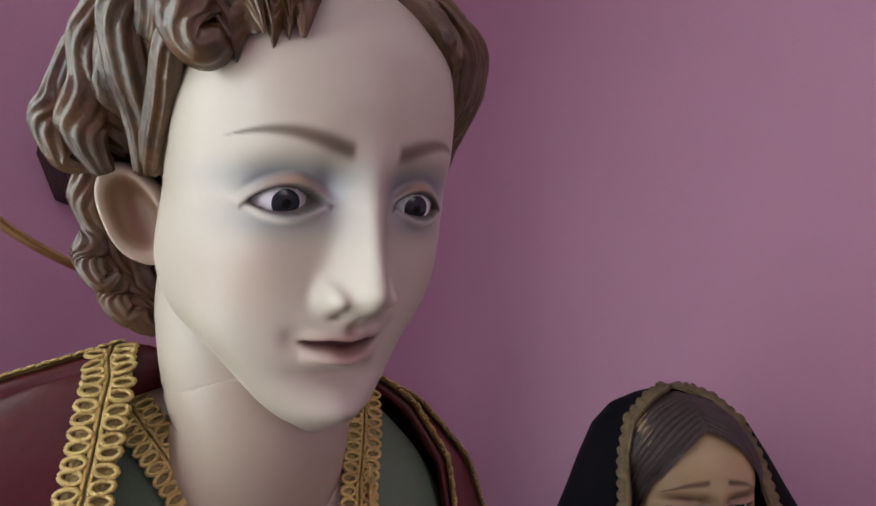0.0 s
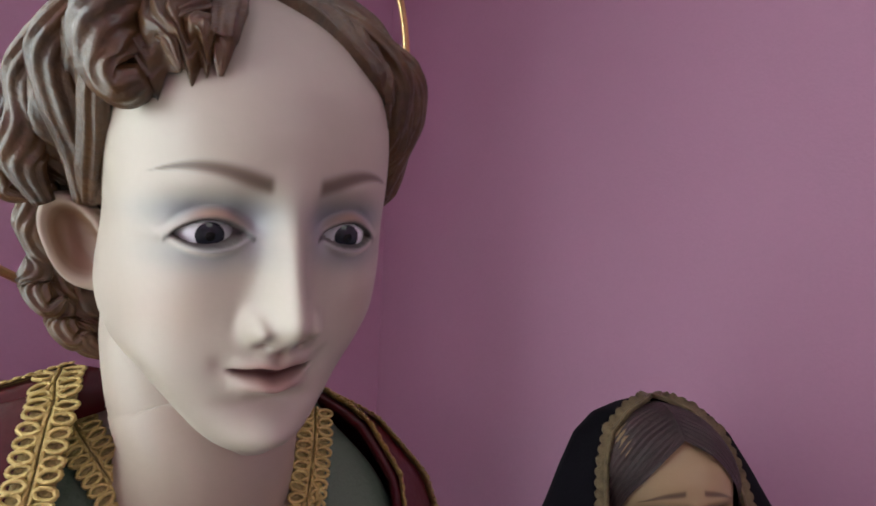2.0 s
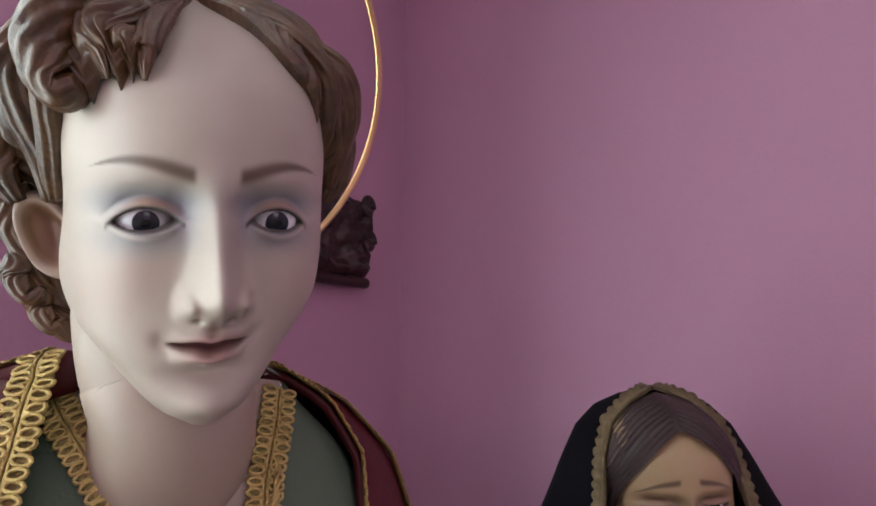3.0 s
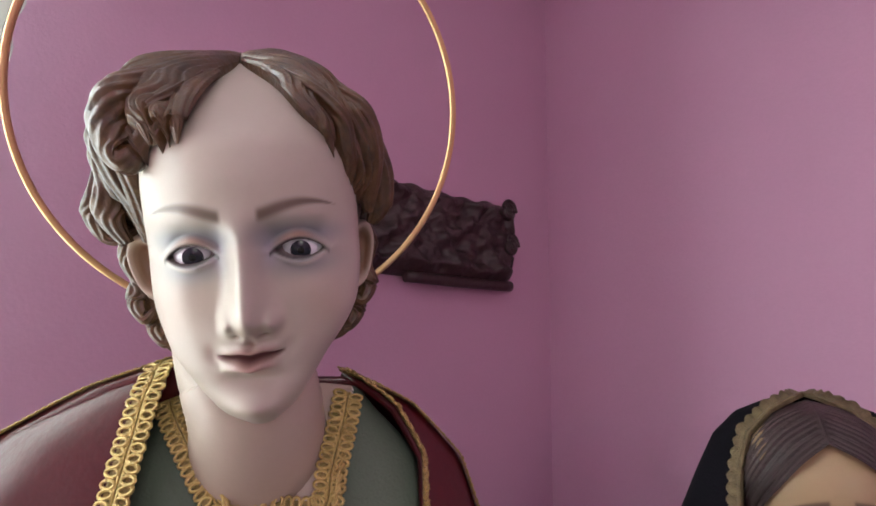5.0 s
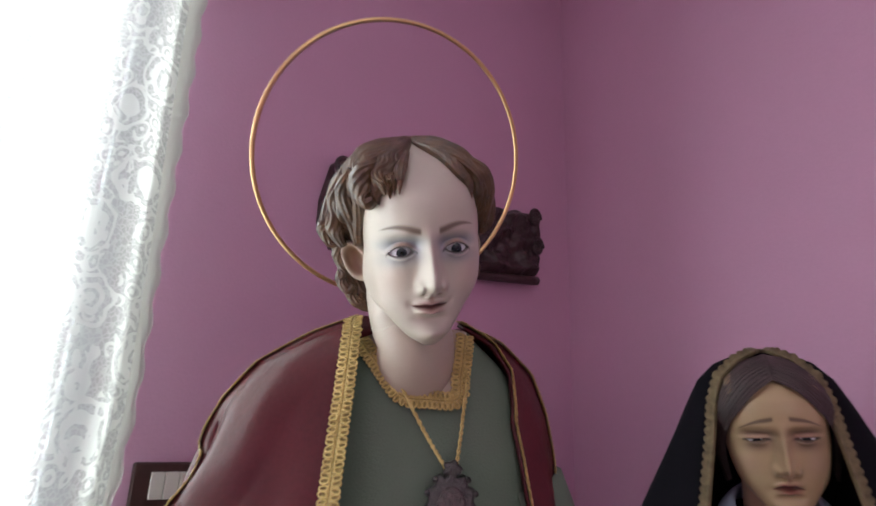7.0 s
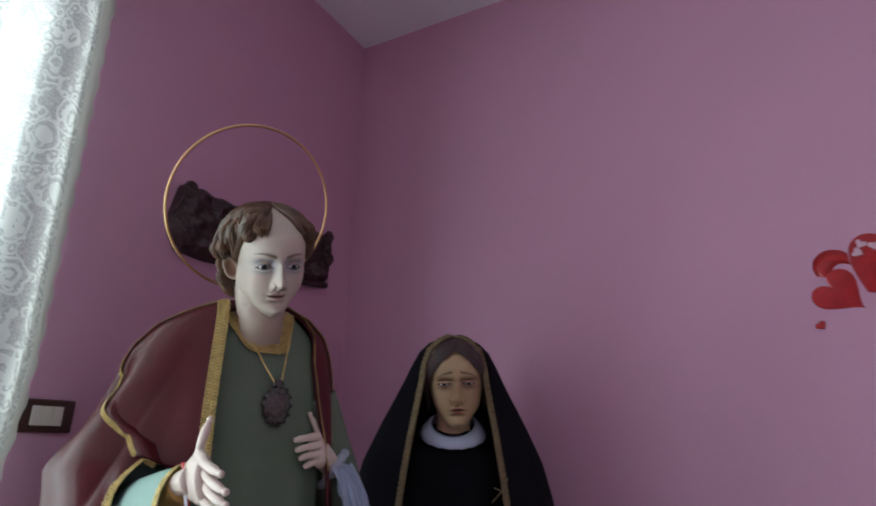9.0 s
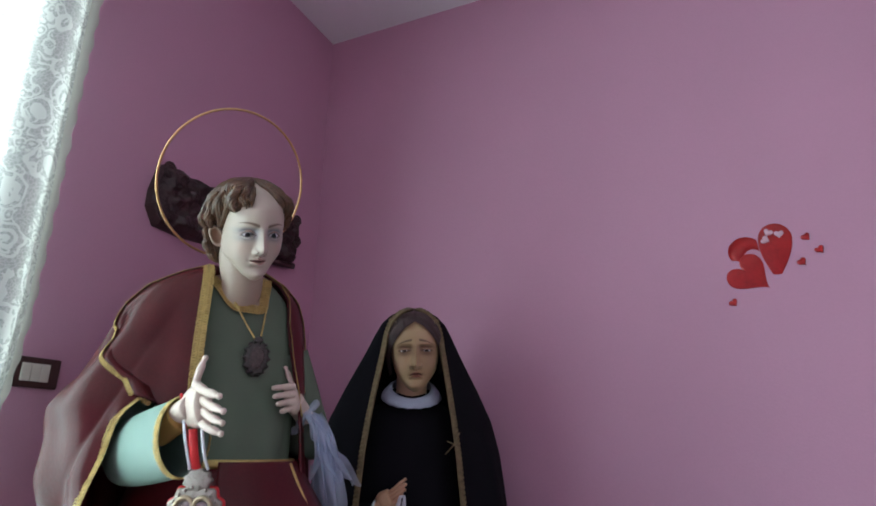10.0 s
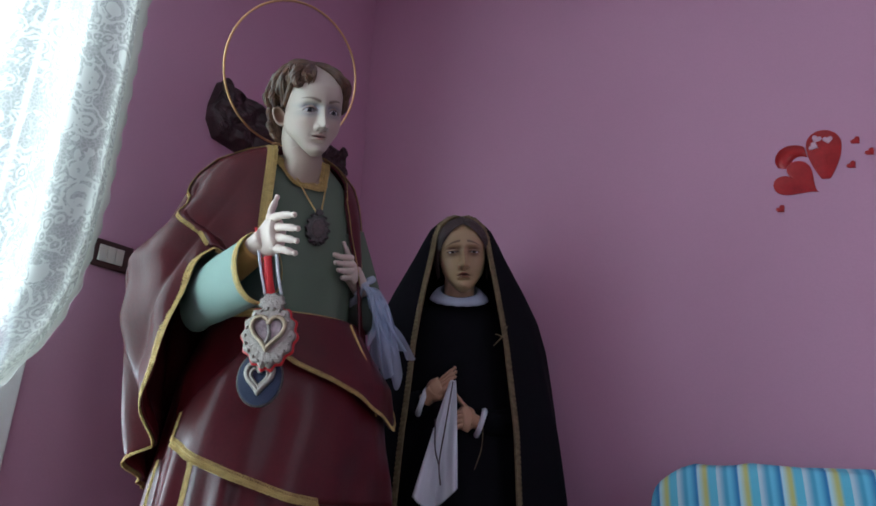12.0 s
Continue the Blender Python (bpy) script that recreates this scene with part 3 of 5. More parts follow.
zt = np.linspace(1.415, 0.93, 120)
torso = ring_rows(zt, np.full(120, 0.026), np.full(120, 0.0),
                  hills(zt, [1.415, 1.40, 1.37, 1.32, 1.25, 1.1, 0.93][::-1], [0.066, 0.085, 0.125, 0.165, 0.18, 0.165, 0.15][::-1]), hills(zt, [0.93, 1.1, 1.25, 1.32, 1.37, 1.40, 1.415], [0.16, 0.165, 0.16, 0.145, 0.115, 0.08, 0.064]),
                  hills(zt, [0.93, 1.05, 1.2, 1.33, 1.38, 1.415], [0.115, 0.092, 0.064, 0.052, 0.045, 0.04]), np.full(120, 0.10), 220,
                  lambda th, z: 0.03 * np.sin(th * 9 + 2 * np.sin(z * 7)) * step(1.2 - z, -0.05, 0.25))
# the square neckline leaves the breast bare
NECK_L, NECK_R = ((1.32, 0.004), (1.41, -0.062)), ((1.32, 0.077), (1.41, 0.088))
inside = (torso[..., 1] < 0.02) & (torso[..., 2] > 1.328) & (torso[..., 0] > np.interp(torso[..., 2], *zip(*NECK_L))) & (torso[..., 0] < np.interp(torso[..., 2], *zip(*NECK_R)))
first = len(S.f)
# breast skin takes the throat's darkened colour, shade included
S.grid(torso, M_GREEN, True, paint=np.where(inside[..., None], np.array([0.42, 0.33, 0.255]), 1.0))
bare = S.slot(M_SKIN)
for n in range(119):
    for c in range(220):
        if inside[n, c]:
            S.mi[first + n * 220 + c] = bare
zs = np.linspace(0.945, 0.0, 40)
skirt = ring_rows(zs, np.full(40, 0.02), np.full(40, 0.0), lerp(zs, [0, 0.5, 0.8, 0.95], [0.27, 0.25, 0.22, 0.165]), lerp(zs, [0, 0.5, 0.8, 0.95], [0.29, 0.28, 0.25, 0.175]),
                  lerp(zs, [0, 0.5, 0.8, 0.95], [0.24, 0.22, 0.19, 0.135]), np.full(40, 0.2), 200,
                  lambda th, z: (0.035 * np.sin(th * 11 + 2 * np.sin(z * 3)) + 0.02 * np.sin(th * 23 + z * 4)) * step(0.95 - z, 0, 0.5))
S.grid(skirt, M_RED, True)
# sleeve, cuff lining and the raised right palm
arm = smooth_path([(-0.15, 0.06, 1.2), (-0.172, 0.05, 1.0), (-0.18, -0.10, 0.976), (-0.106, -0.316, 1.008)], 26)
S.tube(arm, np.interp(np.linspace(0, 1, 26), [0, 0.4, 0.62, 0.85, 1], [0.04, 0.042, 0.046, 0.05, 0.05]), M_SLEEVE, 32, 1.5, caps=False)
S.tube(smooth_path([(-0.145, -0.235, 1.012), (-0.132, -0.262, 1.028), (-0.113, -0.305, 1.05)], 12), np.linspace(0.028, 0.031, 12), M_OCHRE, 24)
# palms stay lighter than the face: their stronger light is in the colour
SK = (0.60, 0.50, 0.42)
add_palm(S, (-0.125, -0.28, 1.045), (-0.10, -0.35, 1.06), [(-0.082, -0.475, 1.074), (-0.072, -0.473, 1.049), (-0.068, -0.457, 1.03), (-0.064, -0.436, 1.012)],
         [(-0.10, -0.39, 1.092), (-0.092, -0.40, 1.07), (-0.088, -0.398, 1.05), (-0.088, -0.39, 1.03)], (-0.093, -0.347, 1.153), (-0.10, -0.335, 1.085), SK)
# left forearm and palm held before the breast
S.tube(smooth_path([(0.17, 0.02, 1.22), (0.25, 0.03, 1.02), (0.225, -0.02, 1.05)], 16), [0.06] * 12 + [0.05, 0.045, 0.04, 0.035], M_GREEN, 20)
add_palm(S, (0.225, -0.022, 1.058), (0.175, -0.06, 1.10), [(0.109, -0.116, 1.123), (0.113, -0.116, 1.103), (0.124, -0.11, 1.086), (0.138, -0.10, 1.07)],
         [(0.155, -0.085, 1.13), (0.158, -0.09, 1.112), (0.164, -0.088, 1.095), (0.172, -0.082, 1.08)], (0.152, -0.05, 1.18), (0.18, -0.055, 1.125), SK)
saint = S.make("saint_statue", at=SAINT)
tagged(saint, "carved painted wooden saint in a green tunic and red skirt", "statue")

# ---- halo ----
hn = Vector((math.cos(-0.319) * math.cos(-0.431), math.sin(-0.319) * math.cos(-0.431), math.sin(-0.431)))
ha = Vector((0, 0, 1)).cross(hn).normalized()
hb = hn.cross(ha)
ang = np.linspace(0, 2 * np.pi, 121)
hc = np.array((-0.155, 0.203, 1.666))
circle = hc + 0.202 * (np.outer(np.cos(ang), ha) + np.outer(np.sin(ang), hb))
B = Build().tube(circle, 0.0034, M_HALO, 10, up=tuple(hn), caps=False)
halo = thing("halo", "thin gilded brass halo ring behind the saint's head", "halo")
B.make("ring", halo)
low = hc - 0.202 * np.array(hb)
Build().tube(smooth_path([low, low * 0.5 + np.array((-0.125, 0.215, 1.45)) * 0.5, (-0.125, 0.215, 1.45)], 12), 0.003, M_HALO, 8).make("bracket", halo)

# ---- the saint's red cape ----
cape = thing("cape", "dark red cape with gold braid edging draped over the saint's shoulders", "cape", SAINT)
ROWS_Z = [1.425, 1.40, 1.36, 1.31, 1.25, 1.18, 1.06, 0.92, 0.62]
A_R = [0.075, 0.128, 0.187, 0.224, 0.247, 0.277, 0.34, 0.335, 0.255]
A_L = [0.09, 0.142, 0.18, 0.198, 0.21, 0.216, 0.225, 0.24, 0.26]
B_F = [0.045, 0.06, 0.068, 0.078, 0.092, 0.11, 0.155, 0.19, 0.20]
B_K = [0.06, 0.085, 0.11, 0.13, 0.15, 0.16, 0.18, 0.2, 0.21]


def cape_point(th, z):
    s, c = math.sin(th), math.cos(th)
    zz, o = -z, [-v for v in ROWS_Z]
    a = np.interp(zz, o, A_R if s > 0 else A_L)
    bb = np.interp(zz, o, B_F if c > 0 else B_K)
    k = 1 + (0.034 * math.sin(th * 9 + 3 * math.sin(z * 5)) + 0.018 * math.sin(th * 17 - z * 9)) * (1.42 - z) / 0.4
    k += 0.075 * (abs(math.sin(th * 4.2 + z * 5 + 0.4)) ** 0.6 - 0.7) * min(1, max(0, (1.36 - z) / 0.16)) * max(0.0, s)
    k += 0.035 * math.sin(th * 5 + z * 24) * math.exp(-((z - 1.08) / 0.12) ** 2) * max(0.0, s)
    bb *= 1 + 0.6 * math.exp(-((math.degrees(th) - 54) / 18) ** 2) * min(1, max(0, (1.2 - z) / 0.12))
    return (-a * s * k, -bb * c * k + 0.01, z)


def panel(t0, t1, ztop, hem, cols, rows):
    out = []
    for i in range(rows):
        v = i / (rows - 1)
        row = []
        for j in range(cols):
            u = j / (cols - 1)
            ta, tb = t0(v), t1(v)
            th = ta + (tb - ta) * u
            ze = hem(math.degrees(th))
            row.append(cape_point(th, ztop + (ze - ztop) * v))
        out.append(row)
    return np.array(out)


hem_r = lambda d: lerp(d, [10, 24, 32, 40, 47, 57, 75, 100, 180, 260, 300, 330], [1.06, 1.07, 1.085, 1.03, 0.95, 0.82, 0.66, 0.58, 0.5, 0.6, 0.85, 1.0])
main = panel(lambda v: math.asin((0.058 + 0.012 * v) / float(np.interp(-(1.425 - 0.37 * v), [-z for z in ROWS_Z], A_R))), lambda v: radians(lerp(v, [0, 0.25, 0.6, 1], [300, 312, 305, 296])), 1.425, hem_r, 150, 60)
Build().grid(main, M_RED).make("cloth", cape, solid=0.006)


def braid(path, width, normal, parent, name="braid", loops=True):
    """A flat gold braid: two cords with a row of loops between."""
    path = np.asarray(path, float)
    seg = np.linalg.norm(np.diff(path, axis=0), axis=1)
    at = np.r_[0, np.cumsum(seg)]
    n = max(8, int(at[-1] / 0.0016))
    d = np.linspace(0, at[-1], n)
    p = np.stack([np.interp(d, at, path[:, i]) for i in range(3)], 1)
    nor = np.asarray(normal, float)
    nor = np.stack([np.interp(d, at, nor[:, i]) for i in range(3)], 1) if nor.ndim == 2 else np.tile(nor, (n, 1))
    tan = np.gradient(p, axis=0)
    tan /= np.linalg.norm(tan, axis=1)[:, None] + 1e-9
    side = np.cross(tan, nor)
    side /= np.linalg.norm(side, axis=1)[:, None] + 1e-9
    nor = np.cross(side, tan)
    B = Build()
    B.grid(np.stack([p - side * width * 0.40 + nor * 0.0004, p + nor * 0.0010, p + side * width * 0.40 + nor * 0.0004], 1), M_GOLD_DULL)
    for e in (-0.06, 0.06):
        B.tube(p + side * width * e + nor * 0.002, width * 0.045, M_GOLD, 6, caps=False)
    if loops:
        pitch = width * 0.27
        q = np.linspace(0, 2 * np.pi, 13)
        for s in (-1, 1):
            for kk, dd in enumerate(np.arange(pitch * (0.5 + 0.25 * (s + 1)), at[-1], pitch)):
                i = min(n - 1, int(dd / at[-1] * (n - 1)))
                sway = 0.12 * math.sin(kk * 2.4)
                c = p[i] + side[i] * width * s * 0.28 + nor[i] * (0.0022 + 0.0006 * (kk % 2))
                B.tube(c + np.outer(np.cos(q) * width * 0.20, side[i] + tan[i] * sway) + np.outer(np.sin(q) * pitch * 0.43, tan[i]), width * 0.054, M_GOLD, 5, up=tuple(nor[i]), caps=False)
    return B.make(name, parent, "looped gold braid edging")


def edge_normals(E):
    n = np.array(E, float).copy()
    n[:, 2] = 0.1
    return n / np.linalg.norm(n, axis=1)[:, None]


braid(main[:, 0] + np.array([-0.006, -0.006, 0]), 0.027, (-0.3, -1, 0.2), cape)
braid(main[-1, 8:75] + edge_normals(main[-1, 8:75]) * 0.004, 0.022, edge_normals(main[-1, 8:75]), cape)
braid(main[:40, -1] + edge_normals(main[:40, -1]) * 0.004, 0.018, edge_normals(main[:40, -1]), cape)

# thin cord along the turned-back edge over each shoulder
def over_cape(keys, n=60):
    k = np.array(keys, float)
    t = np.linspace(0, len(k) - 1, n)
    return np.array([cape_point(radians(np.interp(v, range(len(k)), k[:, 0])), float(np.interp(v, range(len(k)), k[:, 1]))) for v in t]) * np.array([1.006, 1.006, 1])


over = over_cape([(50, 1.425), (62, 1.408), (74, 1.385), (86, 1.352), (91, 1.30), (84, 1.25), (66, 1.19), (50, 1.13), (36, 1.085)], 80)
flap = np.stack([over + np.array([-0.002, 0.0, 0.003]), over + np.array([0.012, -0.012, 0.002]), over + np.array([0.045, -0.012, -0.010])], 1)
Build().grid(flap, M_RED).make("turned_edge", cape, solid=0.006)
braid(over + np.array([-0.002, -0.002, 0.004]), 0.011, edge_normals(over), cape)
over_l = over_cape([(305, 1.425), (288, 1.412), (281, 1.38), (277, 1.32), (277, 1.25), (284, 1.18), (290, 1.12)])
braid(over_l + np.array([0.001, -0.002, 0.002]), 0.011, edge_normals(over_l), cape)

# neckline and cuff braids of the tunic
tunic_trim = thing("tunic_trim", "gold looped braid sewn round the tunic's neckline and cuff", "trim", SAINT)


def on_torso(x, z):
    i = int(np.argmin(np.abs(zt - z)))
    row = torso[i]
    fr = row[row[:, 1] < 0.03]
    return np.array([x, float(np.interp(x, fr[np.argsort(fr[:, 0]), 0], fr[np.argsort(fr[:, 0]), 1])) - 0.005, z])


line = [on_torso(x, z) for x, z in ((-0.062, 1.408), (-0.05, 1.39), (-0.03, 1.365), (-0.008, 1.336), (0.008, 1.322), (0.04, 1.32), (0.075, 1.322), (0.079, 1.35), (0.084, 1.385), (0.086, 1.408))]
braid(smooth_path(line, 60), 0.024, (0, -1, 0.25), tunic_trim)
a = np.linspace(0, 2 * np.pi, 50)
cdir = Vector(arm[-1] - arm[-3]).normalized()
cu = cdir.cross(Vector((0, 0, 1))).normalized()
cv = cu.cross(cdir)
cuff = arm[-1] * 0.75 + arm[-2] * 0.25 + np.outer(np.cos(a), cu) * 0.051 + np.outer(np.sin(a), cv) * 0.074
braid(cuff, 0.018, np.outer(np.cos(a), cu) + np.outer(np.sin(a), cv), tunic_trim, "cuff_braid")

# ---- overskirt and girdle ----
wrap = thing("overskirt", "dark red wrapped overskirt with gold braid hems", "skirt", SAINT)


def skirt_point(th, z, grow):
    s, c = math.sin(th), math.cos(th)
    ar, al, bf = (lerp(z, [0, 0.5, 0.8, 0.95], v) for v in ([0.27, 0.25, 0.22, 0.165], [0.29, 0.28, 0.25, 0.175], [0.24, 0.22, 0.19, 0.135]))
    k = 1 + grow + (0.022 * math.sin(th * 7 + z * 5) + 0.016 * math.sin(th * 5 - z * 21) + 0.010 * math.sin(th * 16 + z * 13)) * min(1, (0.97 - z) * 4)
    return (0.02 - (ar if s > 0 else al) * s * k, -(bf if c > 0 else 0.2) * c * k, z)


def skirt_panel(t0, t1, top, hem, grow, name):
    P = np.array([[skirt_point(radians(t), top(t) + (hem(t) - top(t)) * v, grow + 0.05 * v) for t in np.linspace(t0, t1, 60)] for v in np.linspace(0, 1, 30)])
    Build().grid(P, M_RED).make(name, wrap, solid=0.005)
    return P


lowp = skirt_panel(62, -70, lambda t: lerp(t, [-70, 0, 15, 62], [0.95, 0.95, 0.93, 0.72]), lambda t: lerp(t, [-70, -14, 0, 62], [0.52, 0.545, 0.56, 0.66]), 0.05, "lower_panel")
braid(lowp[-1, :34] * np.array([1.01, 1.01, 1]), 0.020, edge_normals(lowp[-1, :34]), wrap)
braid(lowp[:, 0] * np.array([1.01, 1.01, 1]), 0.009, edge_normals(lowp[:, 0]), wrap)
upp = skirt_panel(8, -130, lambda t: 0.955, lambda t: lerp(t, [-130, -95, -66, 0, 8], [0.85, 0.80, 0.70, 0.83, 0.85]), 0.12, "upper_panel")
braid(upp[-1] * np.array([1.012, 1.012, 1]), 0.013, edge_normals(upp[-1]), wrap)
th = np.linspace(0, 2 * np.pi, 90)
belt = np.array([skirt_point(t, 0.95, 0.04) for t in th])
Build().tube(belt, 0.007, M_GOLD, 10, 1.4, caps=False, ridge=0.15, ridges=4).make("girdle_cord", wrap, "dull gold girdle cord")
tail = smooth_path([(0.17, -0.10, 0.95), (0.19, -0.115, 0.90), (0.23, -0.12, 0.82), (0.245, -0.12, 0.73)], 24)
Build().tube(tail, 0.005, M_GOLD, 8).make("girdle_tail", wrap)
for t, z0, z1 in ((48, 0.64, 0.03), (78, 0.62, 0.03)):
    e = np.array([skirt_point(radians(t), z, 0.03) for z in np.linspace(z0, z1, 20)])
    braid(e, 0.014, edge_normals(e), wrap, "skirt_braid")

# ---- medallion on a gold cord ----
def oval(rx, rz, n=48, bumps=0, amp=0.0):
    t = np.linspace(0, 2 * np.pi, n, endpoint=False)
    k = 1 + amp * np.cos(bumps * t) if bumps else np.ones(n)
    return np.stack([np.cos(t) * rx * k, np.sin(t) * rz * k], 1)


def heart_line(w, h, n=60):
    t = np.linspace(0, 2 * np.pi, n, endpoint=False)
    x, z = 16 * np.sin(t) ** 3, 13 * np.cos(t) - 5 * np.cos(2 * t) - 2 * np.cos(3 * t) - np.cos(4 * t)
    return np.stack([x / 32 * w, (z + 2.5) / 29 * h], 1)


def slab(line, y0, y1, m, round_=0.2):
    """A plate with a softened front edge, in the x-z plane, from y1 (back) to y0 (front)."""
    line = np.asarray(line)
    c = line.mean(0)
    rows = []
    for k, y in ((0.0, y1), (1, y1), (1, y0 + (y1 - y0) * 0.4), (1 - round_ * 0.4, y0 + (y1 - y0) * 0.08), (1 - round_, y0), (0.0, y0)):
        q = c + (line - c) * k
        rows.append(np.c_[q[:, 0], np.full(len(q), y), q[:, 1]])
    return Build().grid(np.array(rows), m, True)


pend = thing("pendant", "dark oval medallion with an ornate rim on a gold cord", "pendant", SAINT @ Matrix.Translation((0.068, -0.078, 1.195)))
slab(oval(0.030, 0.042, 72, 12, 0.08), -0.008, 0.006, M_DARKMETAL).make("rim", pend)
slab(oval(0.019, 0.028), -0.011, 0.0, mat("medal_relief", (0.11, 0.085, 0.08), 0.35, 0.5, 0.3, 120, 0.8, 260)).make("relief", pend, "worn oval relief plate")
slab(oval(0.011, 0.009, 48, 5, 0.15) + np.array([0, 0.046]), -0.008, 0.004, M_DARKMETAL).make("crown", pend)
for k in range(14):
    t = k / 14 * 2 * math.pi
    Build().ball((0.031 * math.cos(t), -0.004, 0.043 * math.sin(t)), 0.004, M_DARKMETAL, 8, 10).make("bead", pend)
o = np.array((0.068, -0.078, 1.195))
for pts in ([(-0.03, -0.03, 1.392), (0.0, -0.06, 1.34), (0.035, -0.073, 1.28), (0.064, -0.082, 1.236)], [(0.088, -0.01, 1.40), (0.086, -0.055, 1.35), (0.08, -0.07, 1.29), (0.072, -0.082, 1.236)]):
    p = smooth_path(pts, 40) - o
    w = np.linspace(0, 70, 40)
    for k in (0, math.pi):
        Build().tube(p + 0.0015 * np.stack([np.cos(w + k), np.zeros(40), np.sin(w + k)], 1), 0.0016, M_GOLD, 6).make("cord_strand", pend, "twisted gold cord")

# ---- heart reliquary and blue oval hanging from the raised palm ----
RELIC = pose(0.088, -0.03, 0.872, 0, 0, 25)
relic = thing("heart_reliquary", "embossed silver heart reliquary hanging on a red and white ribbon", "reliquary", RELIC)
t = np.linspace(0, 2 * np.pi, 120, endpoint=False)
k = 1 + 0.05 * np.cos(14 * t)
taper = 1 - 0.28 * np.clip(-np.sin(t), 0, 1) ** 2
shield = np.stack([np.cos(t) * 0.052 * k * taper, np.sin(t) * 0.062 * k - 0.008], 1)
slab(shield * 1.07, 0.003, 0.009, M_RIBBON).make("red_backing", relic, "red cloth backing")
slab(shield, -0.006, 0.003, M_SILVER, 0.12).make("shield", relic)
slab(oval(0.026, 0.02, 60, 9, 0.07) + np.array([0, 0.058]), -0.007, 0.004, M_SILVER).make("crest", relic)
hl_ = heart_line(0.066, 0.066) + np.array([0, -0.004])
hp = np.c_[hl_[:, 0], np.full(60, -0.010), hl_[:, 1]]
Build().tube(np.vstack([hp, hp[:1]]), 0.0042, mat("pale_gilt", (0.50, 0.42, 0.28), 0.4, 0.6, 0.2, 80, 0.4, 300), 10, up=(0, 1, 0), caps=False).make("heart_rim", relic)
slab(heart_line(0.058, 0.058) + np.array([0, -0.004]), -0.0075, 0.0, mat("heart_glass", (0.42, 0.38, 0.37), 0.08, 0.3, 0.3, 60, 0.3, 120)).make("heart_window", relic, "cloudy glass heart window")
Build().tube(smooth_path([(0.0, -0.010, 0.012), (0.004, -0.012, -0.006), (-0.002, -0.011, -0.024)], 10), 0.003, M_SILVER, 8).make("relic_pin", relic)
for kk in range(22):
    tt = kk / 22 * 2 * math.pi
    Build().ball((math.cos(tt) * 0.045 * (1 - 0.28 * max(0, -math.sin(tt)) ** 2), -0.007, math.sin(tt) * 0.054 - 0.008), 0.0035, M_SILVER, 6, 8).make("boss", relic)
inv = RELIC.inverted()


def in_relic(p):
    return np.array(inv @ (SAINT @ Vector(p)))


for a_, b_, m_, nm in (((-0.122, -0.335, 1.075), (-0.018, 0, 0.076), M_LINEN, "white_ribbon"), ((-0.088, -0.385, 1.02), (0.016, 0, 0.076), M_LINEN, "white_ribbon"),
                       ((-0.10, -0.36, 1.02), (-0.004, 0.004, 0.07), M_RIBBON, "red_ribbon"), ((-0.125, -0.33, 1.085), (-0.012, 0.004, 0.074), M_RIBBON, "red_ribbon")):
    e0 = in_relic(a_)
    p = smooth_path([e0, e0 * 0.5 + np.array(b_) * 0.5 + np.array([0, -0.004, -0.004]), b_], 14)
    Build().tube(p, 0.0085 if m_ is M_RIBBON and a_[0] > -0.11 else 0.003, m_, 8, 0.3, up=(0, 1, 0)).make(nm, relic)
disc = thing("oval_badge", "navy blue oval badge with an embossed silver heart", "badge", RELIC @ Matrix.Translation((-0.015, 0.022, -0.088)) @ pose(0, 0, 0, 0, 0, 0))
slab(oval(0.044, 0.052), -0.003, 0.006, M_BLUE, 0.06).make("velvet", disc)
ov = oval(0.044, 0.052, 60)
op = np.c_[ov[:, 0], np.full(60, 0.001), ov[:, 1]]
Build().tube(np.vstack([op, op[:1]]), 0.003, M_DARKMETAL, 8, up=(0, 1, 0), caps=False).make("rim", disc)
h2 = heart_line(0.052, 0.056)
for sc, rr in ((1, 0.005), (0.68, 0.004)):
    q = h2 * sc
    qp = np.c_[q[:, 0], np.full(60, -0.005), q[:, 1]]
    Build().tube(np.vstack([qp, qp[:1]]), rr, M_SILVER, 8, up=(0, 1, 0), caps=False, ridge=0.2, ridges=3).make("silver_heart", disc)
tp = smooth_path([(0.0, 0.006, 0.05), (0.006, -0.002, 0.09), (0.012, 0.0, 0.15)], 10)
Build().tube(tp, 0.002, M_RIBBON, 6).make("string", disc)

